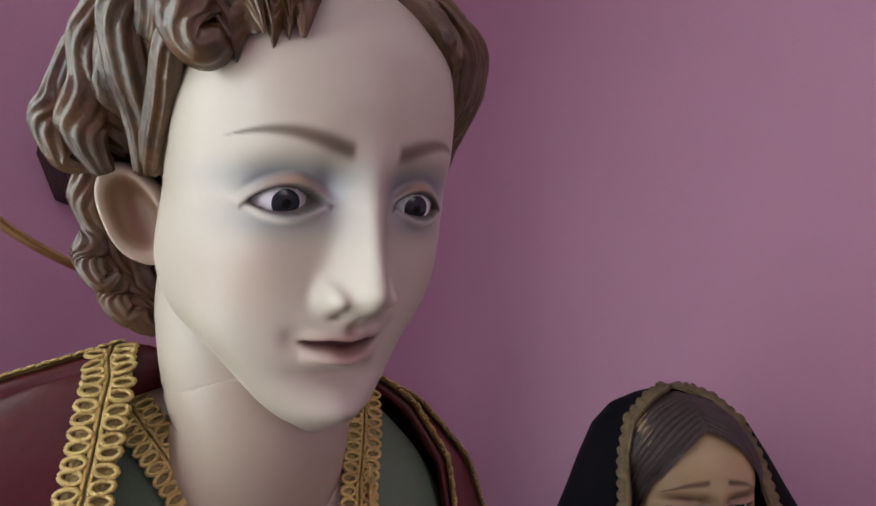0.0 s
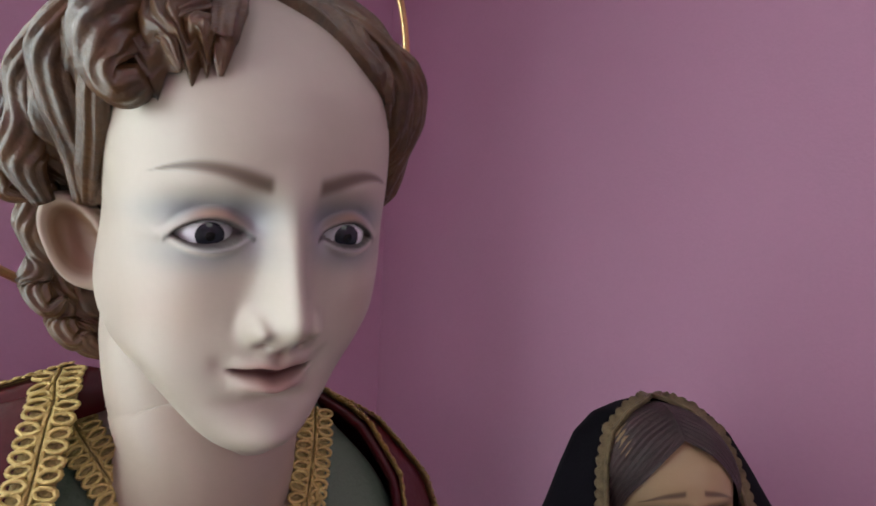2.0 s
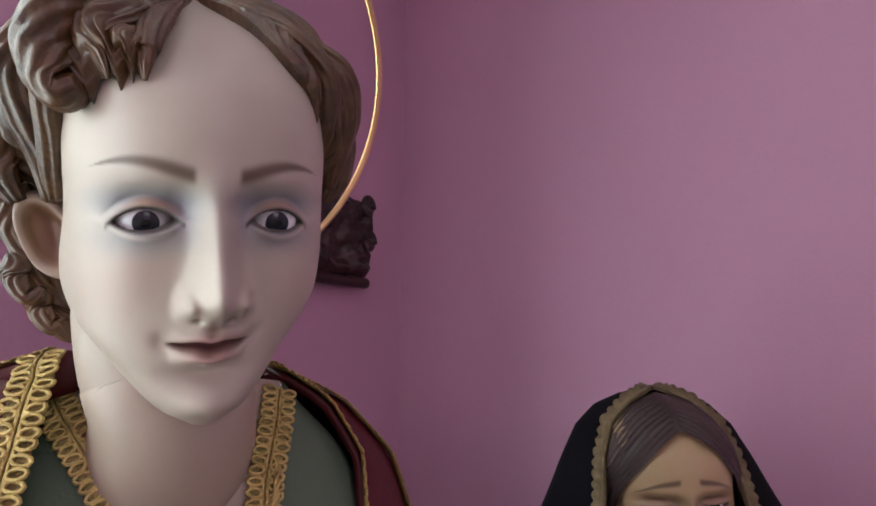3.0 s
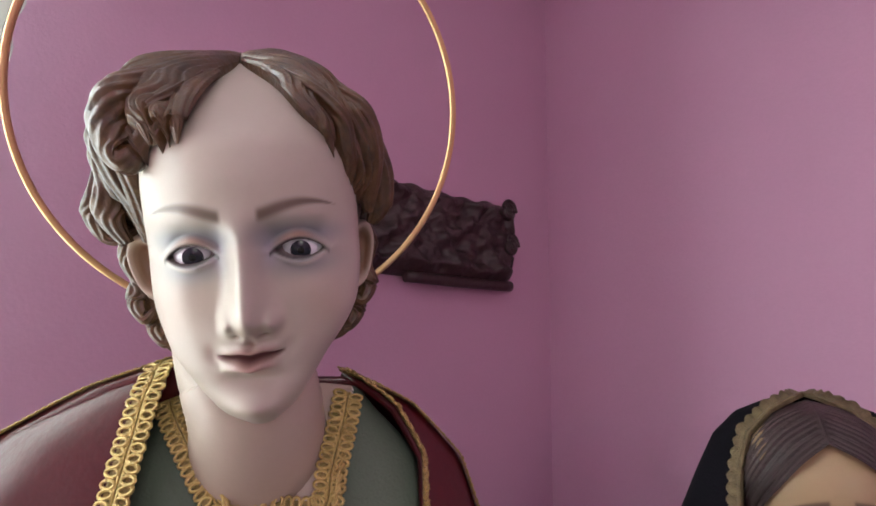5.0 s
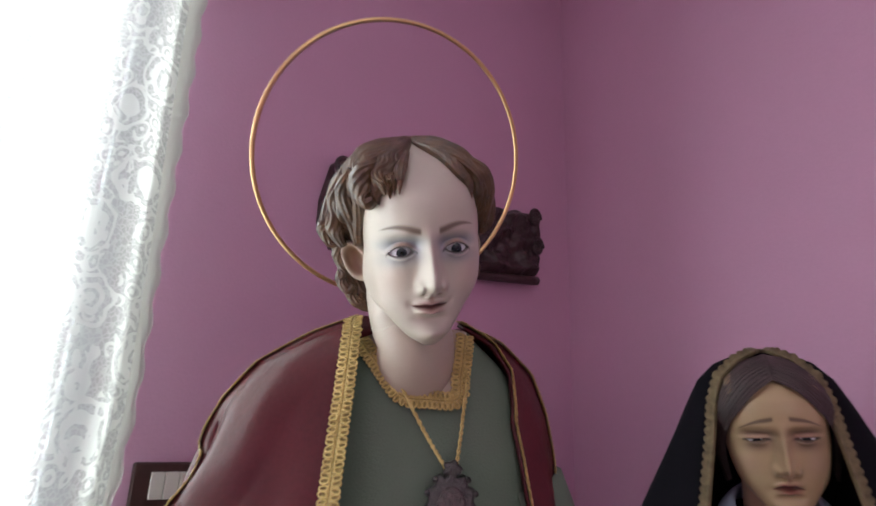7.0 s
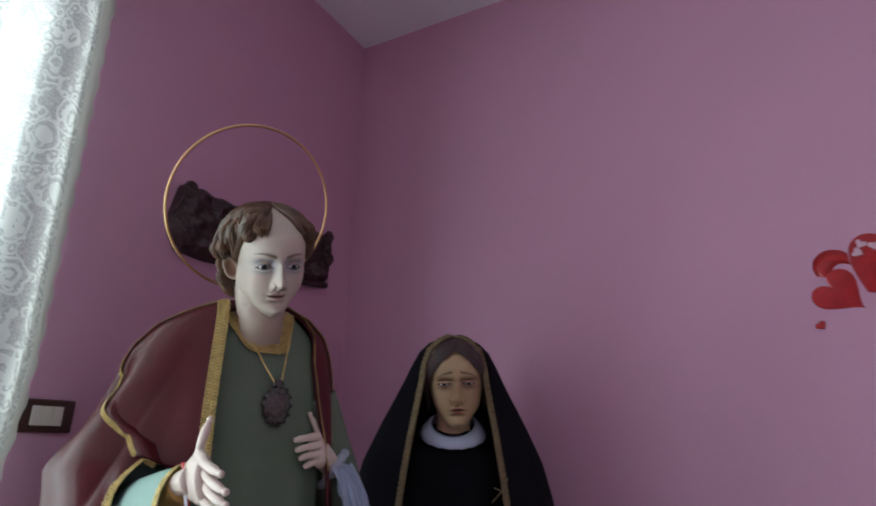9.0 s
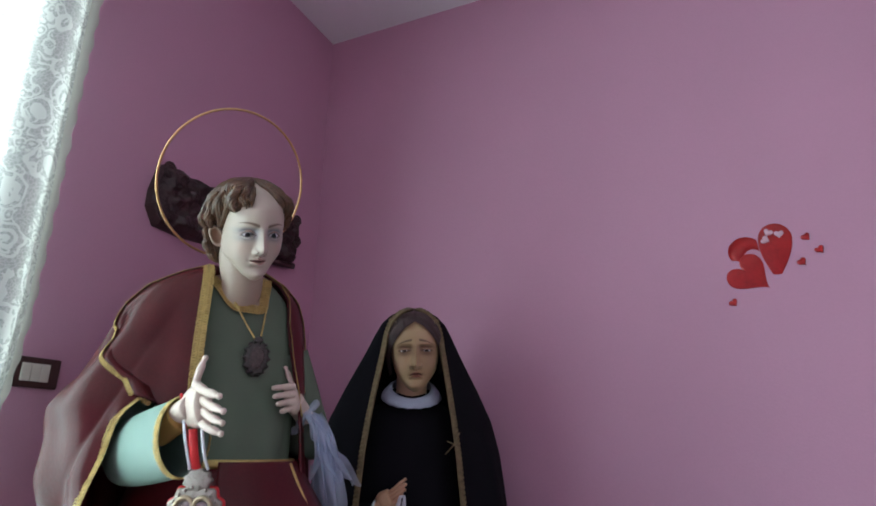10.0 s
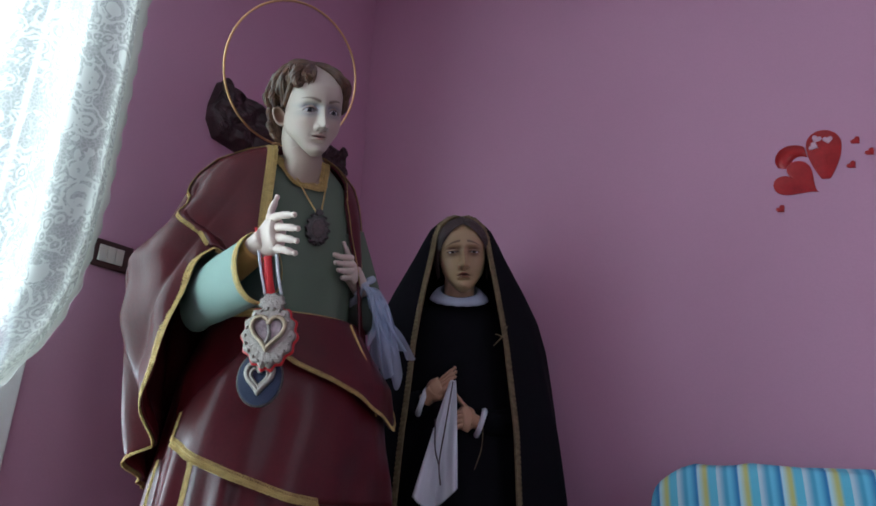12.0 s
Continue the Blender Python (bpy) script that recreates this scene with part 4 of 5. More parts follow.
# ---- gauze kerchief on the left wrist ----
def sheer(name, colour, through_, rough=0.8):
    m = bpy.data.materials.new(name)
    m.use_nodes = True
    n, k = m.node_tree.nodes, m.node_tree.links
    out = n["Material Output"]
    d, tl, tr = n.new("ShaderNodeBsdfDiffuse"), n.new("ShaderNodeBsdfTranslucent"), n.new("ShaderNodeBsdfTransparent")
    d.inputs[0].default_value = tl.inputs[0].default_value = (*colour, 1)
    m1, m2 = n.new("ShaderNodeMixShader"), n.new("ShaderNodeMixShader")
    m1.inputs[0].default_value, m2.inputs[0].default_value = 0.5, through_
    k.new(d.outputs[0], m1.inputs[1]), k.new(tl.outputs[0], m1.inputs[2])
    k.new(m1.outputs[0], m2.inputs[1]), k.new(tr.outputs[0], m2.inputs[2])
    k.new(m2.outputs[0], out.inputs[0])
    return m, m2


M_GAUZE, _ = sheer("white_gauze", (0.74, 0.84, 0.96), 0.5)
gauze = thing("gauze_kerchief", "crumpled white gauze kerchief hanging from the wrist", "kerchief", SAINT)
for n_, (ends, wid) in enumerate((((0.30, 0.0, 0.86), 0.10), ((0.345, -0.03, 0.90), 0.10), ((0.315, -0.04, 0.83), 0.08), ((0.27, -0.05, 0.93), 0.09))):
    p = smooth_path([(0.215, -0.02, 1.075), (0.24, -0.055, 1.06), (0.27, -0.06, 0.99), ends], 40)
    rows = []
    for i, c in enumerate(p):
        v = i / 39
        w = wid * (0.35 + 0.65 * v)
        u = np.linspace(-0.5, 0.5, 28)
        crush = np.array([noise.noise((k_ * 5 + n_ * 9, v * 5, n_)) for k_ in u])
        rows.append(np.stack([c[0] + u * w + 0.012 * crush, c[1] - 0.010 * np.sin(u * 15 + n_ * 2 + v * 4) * (0.5 + v) + 0.5 * u * w + 0.03 * crush, c[2] + 0.012 * np.sin(u * 11 + n_) * v + 0.03 * crush * v], -1))
    Build().grid(np.array(rows), M_GAUZE).make("fold", gauze)
cuffp = np.array((0.222, -0.025, 1.06)) + 0.042 * (np.outer(np.cos(np.linspace(0, 6.283, 50)), (0.6, 0.5, 0.6)) + np.outer(np.sin(np.linspace(0, 6.283, 50)), (-0.2, 0.75, -0.6)))
Build().tube(cuffp, 0.008 + 0.003 * np.sin(np.linspace(0, 60, 50)), M_GAUZE, 10, caps=False).make("gathered_cuff", gauze)

# ---- the mourning madonna ----
MAD = pose(0.02, 0.955, 0, 0, 0, 28)
ml = Vector((0.88, 0.47, 0.05)).normalized()
mf = Vector((0.47 * 0.97, -0.88 * 0.97, -0.24))
mf = (mf - ml * mf.dot(ml)).normalized()
mu = ml.cross(-mf)
MH = Matrix((ml, -mf, mu)).transposed().to_4x4()
MH.translation = (0.096, 0.828, 1.294)
MH_IN = np.array(MAD.inverted() @ MH @ Matrix.Diagonal((1.06, 1.06, 1.06, 1)))
V = Build()
P, colour = head_skin(170, 190, 1.0, np.array([0.86, 0.70, 0.46]))
V.grid(moved(P, MH_IN), M_SKIN, True, paint=colour)
add_eyes(V, MH_IN, 1.0, (0, -0.93, -0.36))
M_DHAIR = mat("dark_brown_hair_paint", (0.055, 0.032, 0.028), 0.45, 0, 0.3, 22, 0.4, 150)
add_smooth_hair(V, MH_IN, M_DHAIR)
# a low forehead and a long lower face
inv_h = np.linalg.inv(MH_IN)
hp_ = moved(np.array(V.v), inv_h)
hp_[:, 2] = np.where(hp_[:, 2] > 0, hp_[:, 2] * 0.93, hp_[:, 2] * 1.12)
hp_[:, 0] *= 1.07
V.v = [tuple(p) for p in moved(hp_, MH_IN)]
V.tube(smooth_path([(0.0, 0.0, 1.08), (0.0, -0.02, 1.15), (0.0, -0.06, 1.25)], 10), 0.052, M_SKIN, 24, paint=(0.48, 0.32, 0.2))
zd = np.linspace(1.16, 0.0, 50)
dress = ring_rows(zd, np.zeros(50), np.full(50, -0.02), lerp(zd, [0, 0.5, 0.85, 1.05, 1.12, 1.16], [0.27, 0.23, 0.19, 0.17, 0.12, 0.06]), lerp(zd, [0, 0.5, 0.85, 1.05, 1.12, 1.16], [0.27, 0.23, 0.19, 0.17, 0.12, 0.06]),
                  lerp(zd, [0, 0.5, 0.85, 1.05, 1.12, 1.16], [0.2, 0.16, 0.12, 0.09, 0.07, 0.05]), np.full(50, 0.1), 120, lambda th, z: 0.03 * np.sin(th * 12 + z * 3) * step(1.0 - z, 0, 0.4))
V.grid(dress, M_BLACK, True)
MSK = (0.46, 0.27, 0.16)
V.tube(smooth_path([(-0.17, 0.0, 0.98), (-0.19, -0.05, 0.78), (-0.12, -0.16, 0.79)], 16), np.linspace(0.06, 0.038, 16), M_BLACK, 18)
V.tube(smooth_path([(0.17, 0.0, 0.98), (0.17, -0.06, 0.76), (0.07, -0.16, 0.735)], 16), np.linspace(0.06, 0.038, 16), M_BLACK, 18)
add_palm(V, (-0.105, -0.165, 0.795), (-0.075, -0.18, 0.825), [(-0.014, -0.19, 0.897), (-0.012, -0.20, 0.883), (-0.014, -0.205, 0.868), (-0.02, -0.205, 0.852)],
         [(-0.055, -0.18, 0.858), (-0.052, -0.187, 0.848), (-0.05, -0.192, 0.838), (-0.05, -0.195, 0.825)], (-0.03, -0.21, 0.835), (-0.062, -0.2, 0.815), MSK, 0.0078)
add_palm(V, (0.062, -0.165, 0.735), (0.03, -0.185, 0.745), [(-0.035, -0.205, 0.752), (-0.038, -0.207, 0.738), (-0.036, -0.207, 0.722), (-0.03, -0.205, 0.706)],
         [(0.008, -0.195, 0.765), (0.006, -0.2, 0.75), (0.006, -0.2, 0.737), (0.01, -0.2, 0.725)], (-0.008, -0.19, 0.815), (0.026, -0.185, 0.775), MSK, 0.0078)
tagged(V.make("madonna_statue", at=MAD), "painted statue of a sorrowful madonna in a black dress", "statue")

veil = thing("veil", "long black veil with scalloped gold lace edging over the madonna", "veil", MAD)
VZ = [1.452, 1.447, 1.43, 1.40, 1.35, 1.30, 1.166, 1.07, 0.97, 0.71, 0.44, 0.0]
VA = [0.004, 0.04, 0.08, 0.108, 0.132, 0.153, 0.221, 0.264, 0.29, 0.328, 0.35, 0.37]
VF = [0.004, 0.03, 0.05, 0.062, 0.072, 0.08, 0.105, 0.127, 0.15, 0.17, 0.18, 0.2]
VK = [0.004, 0.06, 0.11, 0.135, 0.15, 0.16, 0.17, 0.16, 0.17, 0.2, 0.22, 0.24]
VE = [0.0, 0.012, 0.044, 0.072, 0.087, 0.092, 0.115, 0.13, 0.143, 0.165, 0.176, 0.18]
rows = []
for z in np.r_[np.linspace(1.452, 1.40, 16), np.linspace(1.395, 0.0, 70)]:
    a_, f_, k_, e_ = (float(np.interp(-z, [-v for v in VZ], tab)) for tab in (VA, VF, VK, VE))
    t0 = math.asin(min(0.999, e_ / a_))
    row = []
    for u in np.linspace(0, 1, 130):
        t = t0 + (2 * math.pi - 2 * t0) * u
        s_, c_ = math.sin(t), math.cos(t)
        fold = 1 + 0.022 * math.sin(t * 10 + 2 * math.sin(z * 4)) * min(1, max(0, (1.25 - z) / 0.5))
        row.append((-a_ * s_ * fold, -0.055 - (f_ if c_ > 0 else k_) * c_ * fold, z - 0.009 * min(1, max(0, (z - 1.3) / 0.12))))
    rows.append(row)
vp = np.array(rows)
Build().grid(vp, M_BLACK).make("cloth", veil, solid=0.005)
M_LACE = mat("old_gold_lace", (0.23, 0.175, 0.085), 0.5, 0.35, 0.3, 80, 0.6, 500)


def scallop(path, normal, width, side, parent):
    """Flat lace with a scalloped inner edge."""
    at = np.r_[0, np.cumsum(np.linalg.norm(np.diff(path, axis=0), axis=1))]
    d = np.arange(0, at[-1], 0.0022)
    p = np.stack([np.interp(d, at, path[:, i]) for i in range(3)], 1)
    nn = np.stack([np.interp(d, at, normal[:, i]) for i in range(3)], 1)
    tan = np.gradient(p, axis=0)
    tan /= np.linalg.norm(tan, axis=1)[:, None] + 1e-9
    sd = np.cross(tan, nn) * side
    sd /= np.linalg.norm(sd, axis=1)[:, None] + 1e-9
    w = width * (0.72 + 0.28 * np.abs(np.sin(d / 0.014 * np.pi)))
    B = Build().grid(np.stack([p + nn * 0.005 - sd * width * 0.3, p + nn * 0.006, p + nn * 0.006 + sd * w[:, None]], 1), M_LACE)
    B.tube(p + nn * 0.007, 0.0022, M_LACE, 6, caps=False)
    return B.make("lace_edge", parent, "scalloped old gold lace edging", solid=0.0015)


for col_, sd_ in ((0, 1), (-1, -1)):
    e = vp[:, col_]
    n_ = np.c_[e[:, 0] * 0.4, np.full(len(e), -1.0), np.clip((e[:, 2] - 1.36) * 8, 0, 0.8)]
    n_ /= np.linalg.norm(n_, axis=1)[:, None]
    scallop(e, n_, 0.015, sd_, veil)
pin = thing("cross_pin", "small gold cord cross pinned to the black veil", "pin", MAD @ Matrix.Translation((0.135, -0.185, 1.0)))
Build().tube([(-0.028, 0, -0.03), (0, -0.004, 0), (0.016, 0, 0.035)], 0.0025, M_LACE, 6).make("cord", pin)
Build().tube([(-0.022, 0, 0.008), (0, -0.004, 0), (0.018, 0, -0.012)], 0.0025, M_LACE, 6).make("cord", pin)

ruff = thing("lace_collar", "flat grey-blue linen collar round the madonna's neck", "collar", MAD)
t = np.linspace(0, 2 * np.pi, 160)
rr = [(0.066, 1.182), (0.080, 1.177), (0.094, 1.163), (0.101, 1.148)]
P = np.array([np.stack([r_ * np.cos(t) * (1 + 0.0012 * k * np.sin(t * 17)), -0.045 + r_ * 0.85 * np.sin(t), z_ + 0.0004 * k * np.cos(t * 17) + 0.042 * np.sin(t)], -1) for k, (r_, z_) in enumerate(rr)])
Build().grid(P, mat("grey_blue_linen", (0.40, 0.44, 0.54), 0.8, 0, 0.06, 20, 0.3, 300)).make("frill", ruff, solid=0.004)
for x_, z_, nm in ((-0.112, 0.792, "cuff"), (0.07, 0.735, "cuff")):
    cf = thing("lace_cuff", "small gathered white lace cuff on a black sleeve", "cuff", MAD @ Matrix.Translation((x_, -0.163, z_)), "madonna cuffs")
    t = np.linspace(0, 2 * np.pi, 60)
    Build().tube(np.stack([0.012 * np.sin(t), 0.036 * np.cos(t), 0.036 * np.sin(t)], 1), 0.0085 + 0.0012 * np.sin(t * 26), M_LINEN, 10, caps=False).make("frill", cf)

cloth = thing("handkerchief", "white lace-edged handkerchief hanging from the madonna's fingers", "handkerchief", MAD)
rows = []
for v in np.linspace(0, 1, 44):
    u = np.linspace(-0.5, 0.5, 46)
    half = 0.012 + 0.082 * v ** 0.9
    cx = -0.02 - 0.045 * v
    zig = 0.022 * (0.2 + v) * np.sin(u * 8 + v * 2) + 0.006 * v * np.sin(u * 21 - v * 5)
    rows.append(np.stack([cx + u * half * 1.35, -0.225 + zig - 0.02 * v, 0.855 - 0.375 * v * (1 - 0.32 * np.abs(u + 0.1)) + 0.0035 * np.sin(u * 150) * (v > 0.97)], -1))
Build().grid(np.array(rows), M_LINEN).make("linen", cloth, solid=0.0015)
beads = thing("rosary", "thin dark cord rosary over the handkerchief", "rosary", MAD)
p = smooth_path([(-0.02, -0.235, 0.85), (-0.04, -0.262, 0.72), (-0.055, -0.275, 0.62), (-0.05, -0.275, 0.56)], 30)
Build().tube(p, 0.0022, M_WOOD, 6).make("cord", beads)
p = smooth_path([(-0.07, -0.24, 0.74), (-0.068, -0.27, 0.66), (-0.055, -0.275, 0.61)], 20)
Build().tube(p, 0.0022, M_WOOD, 6).make("cord", beads)
p = smooth_path([(0.075, -0.2, 0.73), (0.07, -0.2, 0.66), (0.05, -0.2, 0.60)], 16)
Build().tube(p, 0.0015, M_LACE, 6).make("thread", beads)

# ---- heart stickers on the north wall ----
def sticker(name, line, label, group="", proud=0.004):
    ob = slab(line, ROOM_N - proud, ROOM_N - 0.0005, M_STICKER, 0.03).make(name)
    return tagged(ob, label, "sticker", group)


def turned(line, deg, cx, cz):
    c_, s_ = math.cos(radians(deg)), math.sin(radians(deg))
    return np.stack([line[:, 0] * c_ - line[:, 1] * s_ + cx, line[:, 0] * s_ + line[:, 1] * c_ + cz], 1)


sticker("heart_sticker", turned(heart_line(0.138, 0.136), 47, 1.138, 1.573), "glossy red heart sticker on the pink wall", "large hearts")
# the tall heart, cut at its foot
t = np.linspace(0, 2 * np.pi, 60, endpoint=False)
drop = np.stack([0.052 * np.cos(t) * np.where(np.sin(t) < 0, 1 - 0.62 * np.sin(t) ** 2, 1), np.where(np.sin(t) > 0, 0.056, 0.145) * np.sin(t)], 1)
drop[:, 1] = np.maximum(drop[:, 1], -0.128)
tall = turned(drop, -4, 1.224, 1.70)
big = sticker("heart_sticker", tall, "tall glossy red heart sticker with three pale hearts", "large hearts", 0.0034)
M_PALE = mat("pale_sticker", (0.62, 0.40, 0.48), 0.4)
for cx, cz, dg in ((1.205, 1.722, 30), (1.238, 1.712, 60), (1.196, 1.697, 120)):
    pl = slab(turned(heart_line(0.030, 0.028), dg - 60, cx, cz), ROOM_N - 0.007, ROOM_N - 0.0035, M_PALE, 0.05).make("pale_heart", big)
# the crescent-cut left heart
t = np.linspace(0.25 * math.pi, 1.18 * math.pi, 30)
outer = np.stack([1.128 + 0.055 * np.cos(t), 1.664 + 0.053 * np.sin(t)], 1)
inner = np.stack([1.150 + 0.030 * np.cos(t[::-1]), 1.640 + 0.030 * np.sin(t[::-1])], 1)
cres = np.vstack([outer, inner])
n30 = len(outer)
B = Build()
B.grid(np.array([[(x, y, z) for x, z in ln] for ln, y in ((outer, ROOM_N - 0.0005), (outer, ROOM_N - 0.0028), (inner[::-1], ROOM_N - 0.0028), (inner[::-1], ROOM_N - 0.0005))]), M_STICKER)
tagged(B.make("heart_sticker"), "red heart sticker with a crescent cut out", "sticker", "large hearts")
for cx, cz in ((1.318, 1.693), (1.351, 1.644), (1.294, 1.607), (1.070, 1.482)):
    sticker("small_heart_sticker", turned(heart_line(0.030, 0.027), 35, cx, cz), "tiny dark red heart sticker on the pink wall", "small hearts")

# ---- switch plate on the west wall ----
sw = thing("switch_plate", "dark walnut switch plate with ivory rocker switches", "switch")
Build().box((ROOM_W, 0.056, 1.128), (ROOM_W + 0.012, 0.196, 1.210), M_PLATE).make("plate", sw, smooth=False, bevel=0.004)
for k in range(3):
    y0 = 0.088 + k * 0.026
    Build().box((ROOM_W + 0.010, y0, 1.145), (ROOM_W + 0.017, y0 + 0.0245, 1.193), M_BUTTON).make("rocker", sw, smooth=False, bevel=0.0015)

# ---- carved panel on the west wall ----
carv = thing("carved_panel", "dark carved wooden panel with scrollwork hung on the wall", "carving")
ny, nz = 220, 70
rows = []
for i in range(ny):
    u = i / (ny - 1)
    y = 0.375 + 0.78 * u
    top = float(np.interp(u, [0, 0.03, 0.08, 0.26, 0.5, 0.76, 0.93, 0.955, 0.985, 1], [1.82, 1.92, 1.932, 1.925, 1.94, 1.955, 1.977, 1.965, 1.92, 1.86])) + 0.004 * math.sin(u * 60)
    bot = float(np.interp(u, [0, 0.05, 0.2, 0.48, 0.93, 0.965, 0.985, 1], [1.76, 1.70, 1.694, 1.715, 1.752, 1.757, 1.80, 1.84]))
    row = []
    for j in range(nz):
        v = j / (nz - 1)
        z = bot + (top - bot) * v
        edge = min(1, min(v, 1 - v) * 9, min(u, 1 - u) * 26)
        vine = math.sin(u * 34 + 2.2 * math.sin(v * 6.3)) * math.sin(v * 9.4 + math.sin(u * 21))
        leaf = noise.noise((u * 22, v * 7, 1.0)) + 0.5 * noise.noise((u * 50, v * 16, 2.0))
        rail = 0.7 * (gauss(v, 0.13, 0.05) + gauss(v, 0.87, 0.05))
        hgt = 0.022 + 0.030 * edge ** 0.5 + 0.012 * vine * edge + 0.012 * leaf * edge + 0.012 * rail
        row.append((ROOM_W + (0.0005 if j in (0, nz - 1) or i in (0, ny - 1) else hgt), y, z))
    rows.append(row)
Build().grid(np.array(rows), M_WOOD).make("relief", carv)
Build().tube(smooth_path([(ROOM_W + 0.03, 0.80, 1.715), (ROOM_W + 0.035, 1.0, 1.735), (ROOM_W + 0.035, 1.14, 1.752)], 12), 0.014, M_WOOD, 10).make("lower_moulding", carv)
for y_, z_ in ((0.41, 1.90), (1.12, 1.955), (1.13, 1.86), (0.42, 1.74)):
    q = np.linspace(0, 4.5 * math.pi, 50)
    r_ = 0.030 * (1 - q / 16)
    Build().tube(np.stack([np.full(50, ROOM_W + 0.05), y_ + r_ * np.cos(q) * 0.8, z_ + r_ * np.sin(q)], 1), 0.007, M_WOOD, 8).make("scroll", carv)

# ---- window with its white casing ----
win = tagged(new("window_1"), "tall white framed window behind a lace curtain", "window", kind="structure")
B = Build()
for lo, hi in (((ROOM_W - 0.02, WIN_N - 0.002, 0.0), (ROOM_W + 0.014, WIN_N + 0.05, WIN_T + 0.06)), ((ROOM_W - 0.02, WIN_S - 0.05, 0.0), (ROOM_W + 0.014, WIN_S + 0.002, WIN_T + 0.06)), ((ROOM_W - 0.02, WIN_S + 0.002, WIN_T - 0.002), (ROOM_W + 0.013, WIN_N - 0.002, WIN_T + 0.06))):
    B.box(lo, hi, M_WHITE)
B.make("window_casing", win, smooth=False, bevel=0.004)
mid = (WIN_S + WIN_N) / 2
for y0, y1 in ((WIN_S, mid), (mid, WIN_N)):
    B = Build()
    x0, x1 = ROOM_W - 0.12, ROOM_W - 0.075
    B.box((x0, y0, WIN_B), (x1, y0 + 0.06, WIN_T), M_WHITE).box((x0, y1 - 0.06, WIN_B), (x1, y1, WIN_T), M_WHITE)
    B.box((x0, y0 + 0.06, WIN_B), (x1, y1 - 0.06, WIN_B + 0.35), M_WHITE).box((x0, y0 + 0.06, WIN_T - 0.06), (x1, y1 - 0.06, WIN_T), M_WHITE)
    B.make("sash", win, smooth=False, bevel=0.003)

# ---- lace curtain ----
M_CURTAIN, mixn = sheer("white_lace_curtain", (0.44, 0.455, 0.46), 0.3)
n, k = M_CURTAIN.node_tree.nodes, M_CURTAIN.node_tree.links


def maths(op, a, b_=0.0, c=0.0):
    """A math node; numbers or sockets in."""
    nd = n.new("ShaderNodeMath")
    nd.operation = op
    for i, v in enumerate((a, b_, c)):
        if isinstance(v, (int, float)):
            nd.inputs[i].default_value = v
        else:
            k.new(v, nd.inputs[i])
    return nd.outputs[0]


uvm = n.new("ShaderNodeUVMap")
warp = n.new("ShaderNodeTexNoise")
warp.inputs["Scale"].default_value, warp.inputs["Detail"].default_value = 14.0, 2.0
k.new(uvm.outputs[0], warp.inputs["Vector"])
bent = n.new("ShaderNodeVectorMath")
bent.operation = "MULTIPLY_ADD"
bent.inputs[1].default_value = (0.05, 0.05, 0)
k.new(warp.outputs["Color"], bent.inputs[0]), k.new(uvm.outputs[0], bent.inputs[2])
rose, sprig, net = (n.new("ShaderNodeTexVoronoi") for _ in range(3))
rose.inputs["Scale"].default_value, sprig.inputs["Scale"].default_value, net.inputs["Scale"].default_value = 8.0, 30.0, 95.0
net.feature = "DISTANCE_TO_EDGE"
for nd in (rose, sprig):
    k.new(bent.outputs[0], nd.inputs["Vector"])
k.new(uvm.outputs[0], net.inputs["Vector"])
petals = maths("SINE", maths("MULTIPLY", rose.outputs["Distance"], 34.0))
bloom = maths("MULTIPLY", maths("GREATER_THAN", petals, -0.1), maths("LESS_THAN", rose.outputs["Distance"], 0.42))
leaf = maths("MULTIPLY", maths("GREATER_THAN", maths("SINE", maths("MULTIPLY", sprig.outputs["Distance"], 17.0)), 0.15), maths("GREATER_THAN", warp.outputs[0], 0.47))
thread = maths("MULTIPLY", maths("LESS_THAN", net.outputs["Distance"], 0.09), 0.45)
motif = maths("MAXIMUM", maths("MAXIMUM", bloom, leaf), thread)
k.new(maths("MULTIPLY_ADD", motif, -0.19, 0.21), mixn.inputs[0])
lace = n.new("ShaderNodeMix")
lace.data_type = "RGBA"
lace.inputs["A"].default_value, lace.inputs["B"].default_value = (0.28, 0.272, 0.24, 1), (0.50, 0.485, 0.435, 1)
k.new(motif, lace.inputs["Factor"])
for nd in n:
    if nd.bl_idname == "ShaderNodeBsdfTranslucent":
        k.new(lace.outputs["Result"], nd.inputs[0])
cur = thing("lace_curtain", "long white lace curtain drawn aside in soft folds", "curtain")
nu, nv = 260, 120
rows, uvs = [], []
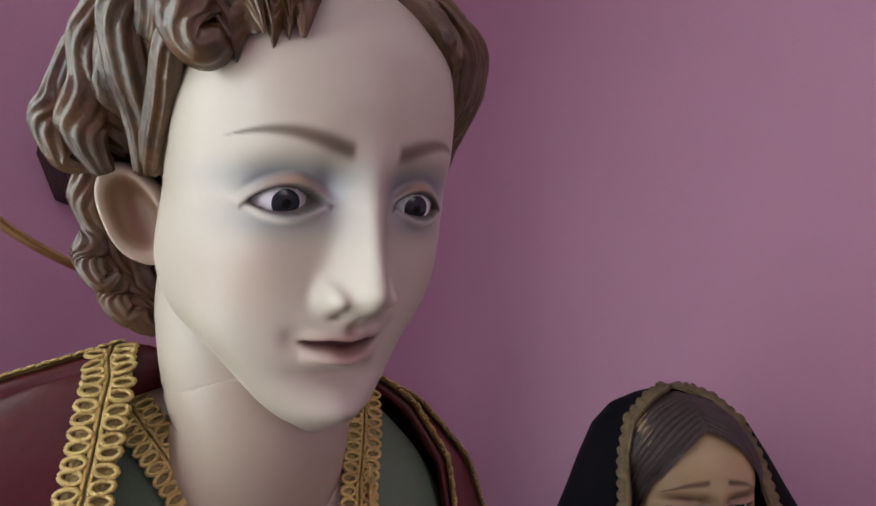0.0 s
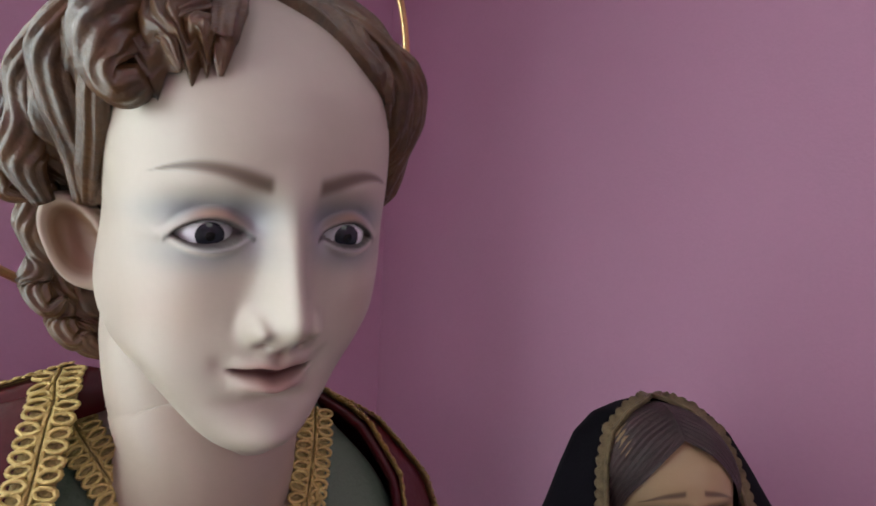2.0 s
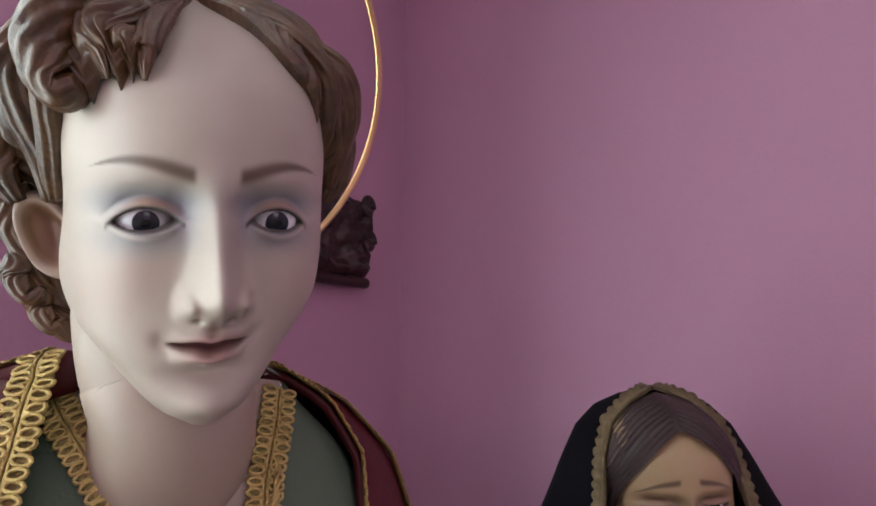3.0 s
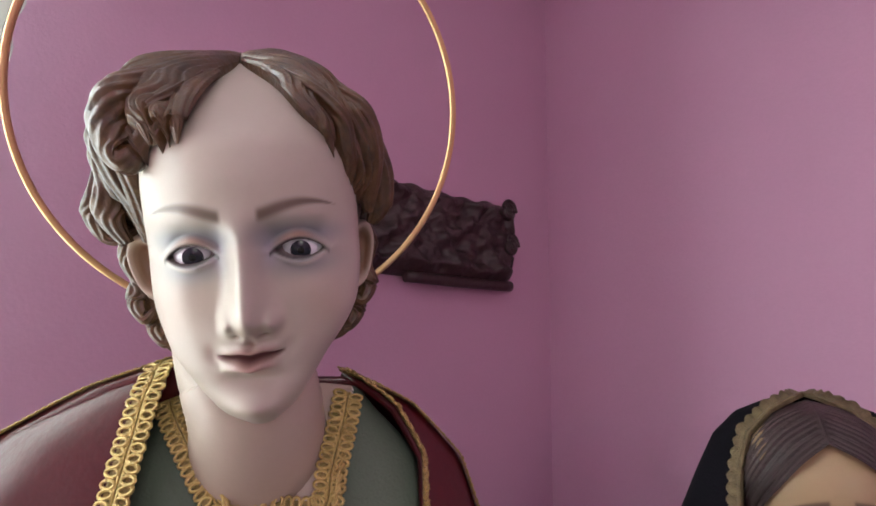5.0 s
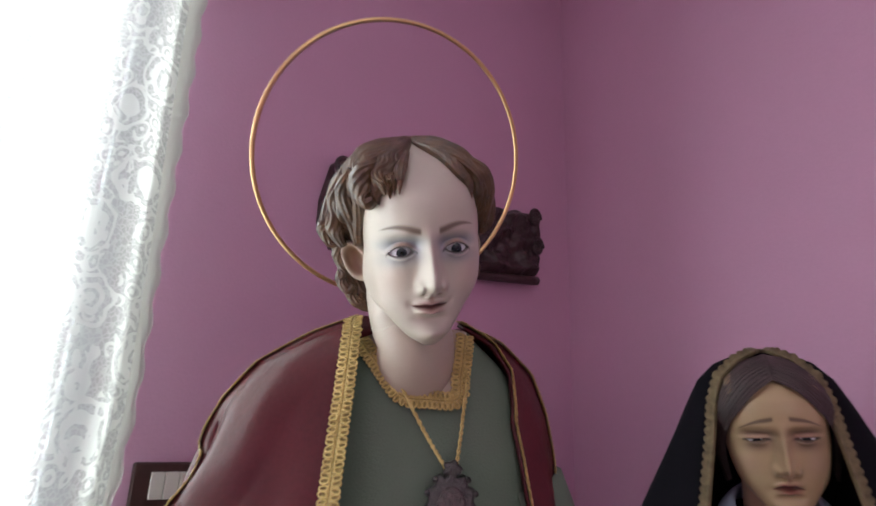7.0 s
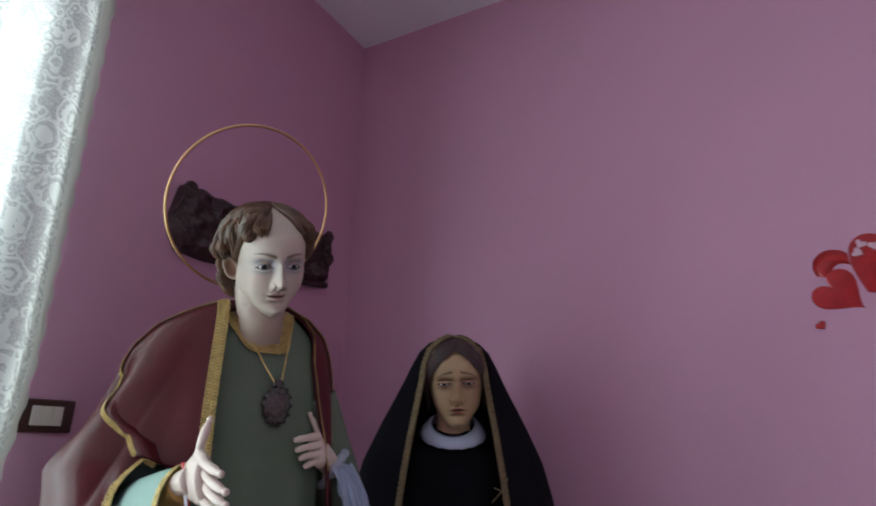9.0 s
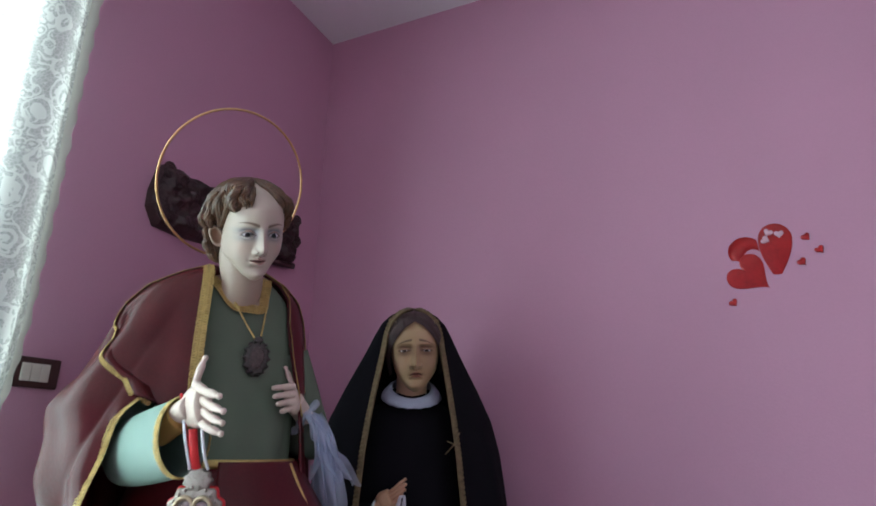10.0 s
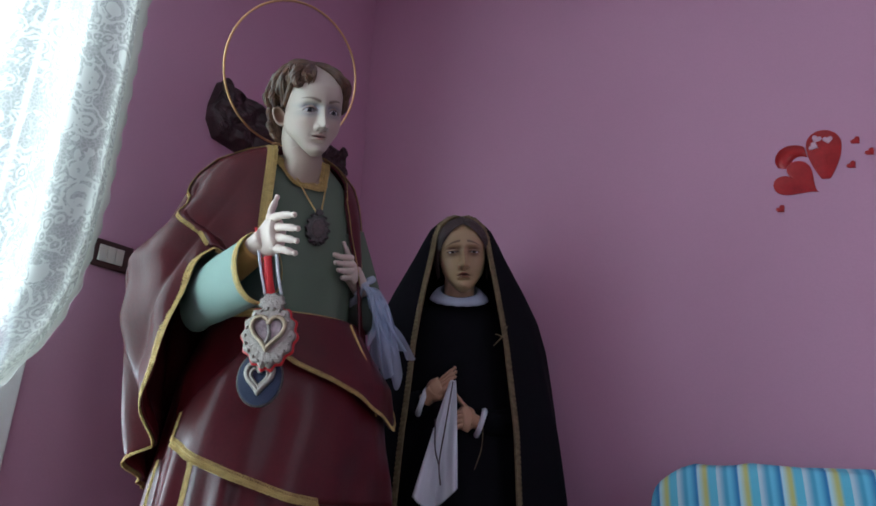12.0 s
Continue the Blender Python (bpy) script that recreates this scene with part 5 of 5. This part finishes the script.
for i in range(nv):
    z = 2.62 - 2.22 * i / (nv - 1)
    ye = float(np.interp(z, [0.4, 0.6, 0.77, 0.90, 1.02, 1.16, 1.3, 2.7], [-0.62, -0.32, -0.142, -0.057, -0.018, 0.0, 0.008, 0.0]))
    far = float(np.interp(z, [0.4, 0.9, 1.4, 2.6], [-0.75, -0.85, -0.95, -1.0]))
    row = []
    for j in range(nu):
        u = j / (nu - 1)
        dx = 0.030 * math.sin(u * 34 + 0.5 * math.sin(z * 2.3)) + 0.014 * math.sin(u * 27 + z)
        row.append((-0.60 + dx * min(1, u * 12) * 0.9, ye + (far - ye) * u + 0.004 * math.sin(z * 75 + u * 30) * (u < 0.004), z))
    rows.append(row)
B = Build().grid(np.array(rows), M_CURTAIN)
cl = B.make("lace", cur)
uv = cl.data.uv_layers.new(name="weave")
loop_v = np.zeros(len(cl.data.loops), dtype=np.int32)
cl.data.loops.foreach_get("vertex_index", loop_v)
gu = (loop_v % nu) / (nu - 1) * 1.5
gv = (loop_v // nu) / (nv - 1) * 2.2
uv.data.foreach_set("uv", np.stack([gu, gv], 1).ravel())
# the hemmed edge is a denser band
hem_p = np.array([[(r[0][0] + 0.004, r[0][1] + 0.006 - 0.05 * q, r[0][2]) for q in np.linspace(0, 1, 6)] for r in rows])
M_HEM, _ = sheer("curtain_hem_lace", (0.42, 0.41, 0.36), 0.18)
Build().grid(hem_p, M_HEM).make("hem", cur, "denser cream hem band")
rod = thing("curtain_rod", "slim white curtain rod above the window", "rod")
Build().tube([(-0.60, -2.0, 2.64), (-0.60, 0.12, 2.64)], 0.012, M_WHITE, 14).make("pole", rod)
for y_ in (-1.9, 0.08):
    Build().tube([(ROOM_W, y_, 2.64), (-0.60, y_, 2.64)], 0.008, M_WHITE, 10).make("bracket", rod)

# ---- armchair with a striped cover ----
def stripes():
    m = mat("striped_cotton", (0.3, 0.5, 0.6), 0.85, 0, 0.05, 10, 0.2, 300)
    n, k = m.node_tree.nodes, m.node_tree.links
    co = n["Texture Coordinate"]
    sep = n.new("ShaderNodeSeparateXYZ")
    k.new(co.outputs["Object"], sep.inputs[0])
    mul = n.new("ShaderNodeMath")
    mul.operation = "MULTIPLY"
    mul.inputs[1].default_value = 9.5
    fr = n.new("ShaderNodeMath")
    fr.operation = "FRACT"
    k.new(sep.outputs[0], mul.inputs[0]), k.new(mul.outputs[0], fr.inputs[0])
    cr = n.new("ShaderNodeValToRGB")
    cr.color_ramp.interpolation = "EASE"
    for i, (p, c) in enumerate(((0.0, (0.50, 0.62, 0.66)), (0.22, (0.08, 0.33, 0.50)), (0.30, (0.16, 0.50, 0.66)), (0.5, (0.04, 0.20, 0.42)), (0.54, (0.45, 0.66, 0.72)), (0.72, (0.52, 0.50, 0.16)), (0.84, (0.14, 0.48, 0.62)))):
        e = cr.color_ramp.elements[i] if i < 2 else cr.color_ramp.elements.new(p)
        e.position, e.color = p, (*c, 1)
    k.new(fr.outputs[0], cr.inputs[0])
    k.new(cr.outputs[0], n["Principled BSDF"].inputs["Base Color"])
    return m


M_STRIPE = stripes()
chair = thing("armchair", "low armchair with a blue and yellow striped cotton cover", "armchair", Matrix.Translation((1.005, 0.98, 0)))


def cushion(lo, hi, name, r=0.06):
    lo, hi = np.array(lo), np.array(hi)
    c, h = (lo + hi) / 2, (hi - lo) / 2
    t, a = np.linspace(0, np.pi, 24), np.linspace(0, 2 * np.pi, 48, endpoint=False)
    sgn = lambda v, e: np.sign(v) * np.abs(v) ** e
    P = np.stack([np.outer(sgn(np.sin(t), 0.42), sgn(np.cos(a), 0.28)) * h[0], np.outer(sgn(np.sin(t), 0.28), sgn(np.sin(a), 0.28)) * h[1], np.outer(sgn(np.cos(t), 0.42), np.ones(48)) * h[2]], -1) + c
    P[..., 2] += 0.006 * np.sin(P[..., 0] * 40)
    Build().grid(P, M_STRIPE, True).make(name, chair)


cushion((-0.40, 0.05, 0.15), (0.40, 0.22, 0.640), "backrest")
cushion((-0.38, -0.45, 0.15), (0.38, 0.10, 0.36), "seat")
for x_ in (-0.33, 0.33):
    for y_ in (-0.38, 0.16):
        Build().tube([(x_, y_, 0.0), (x_, y_, 0.17)], [0.016, 0.022], M_WOOD, 12).make("leg", chair)
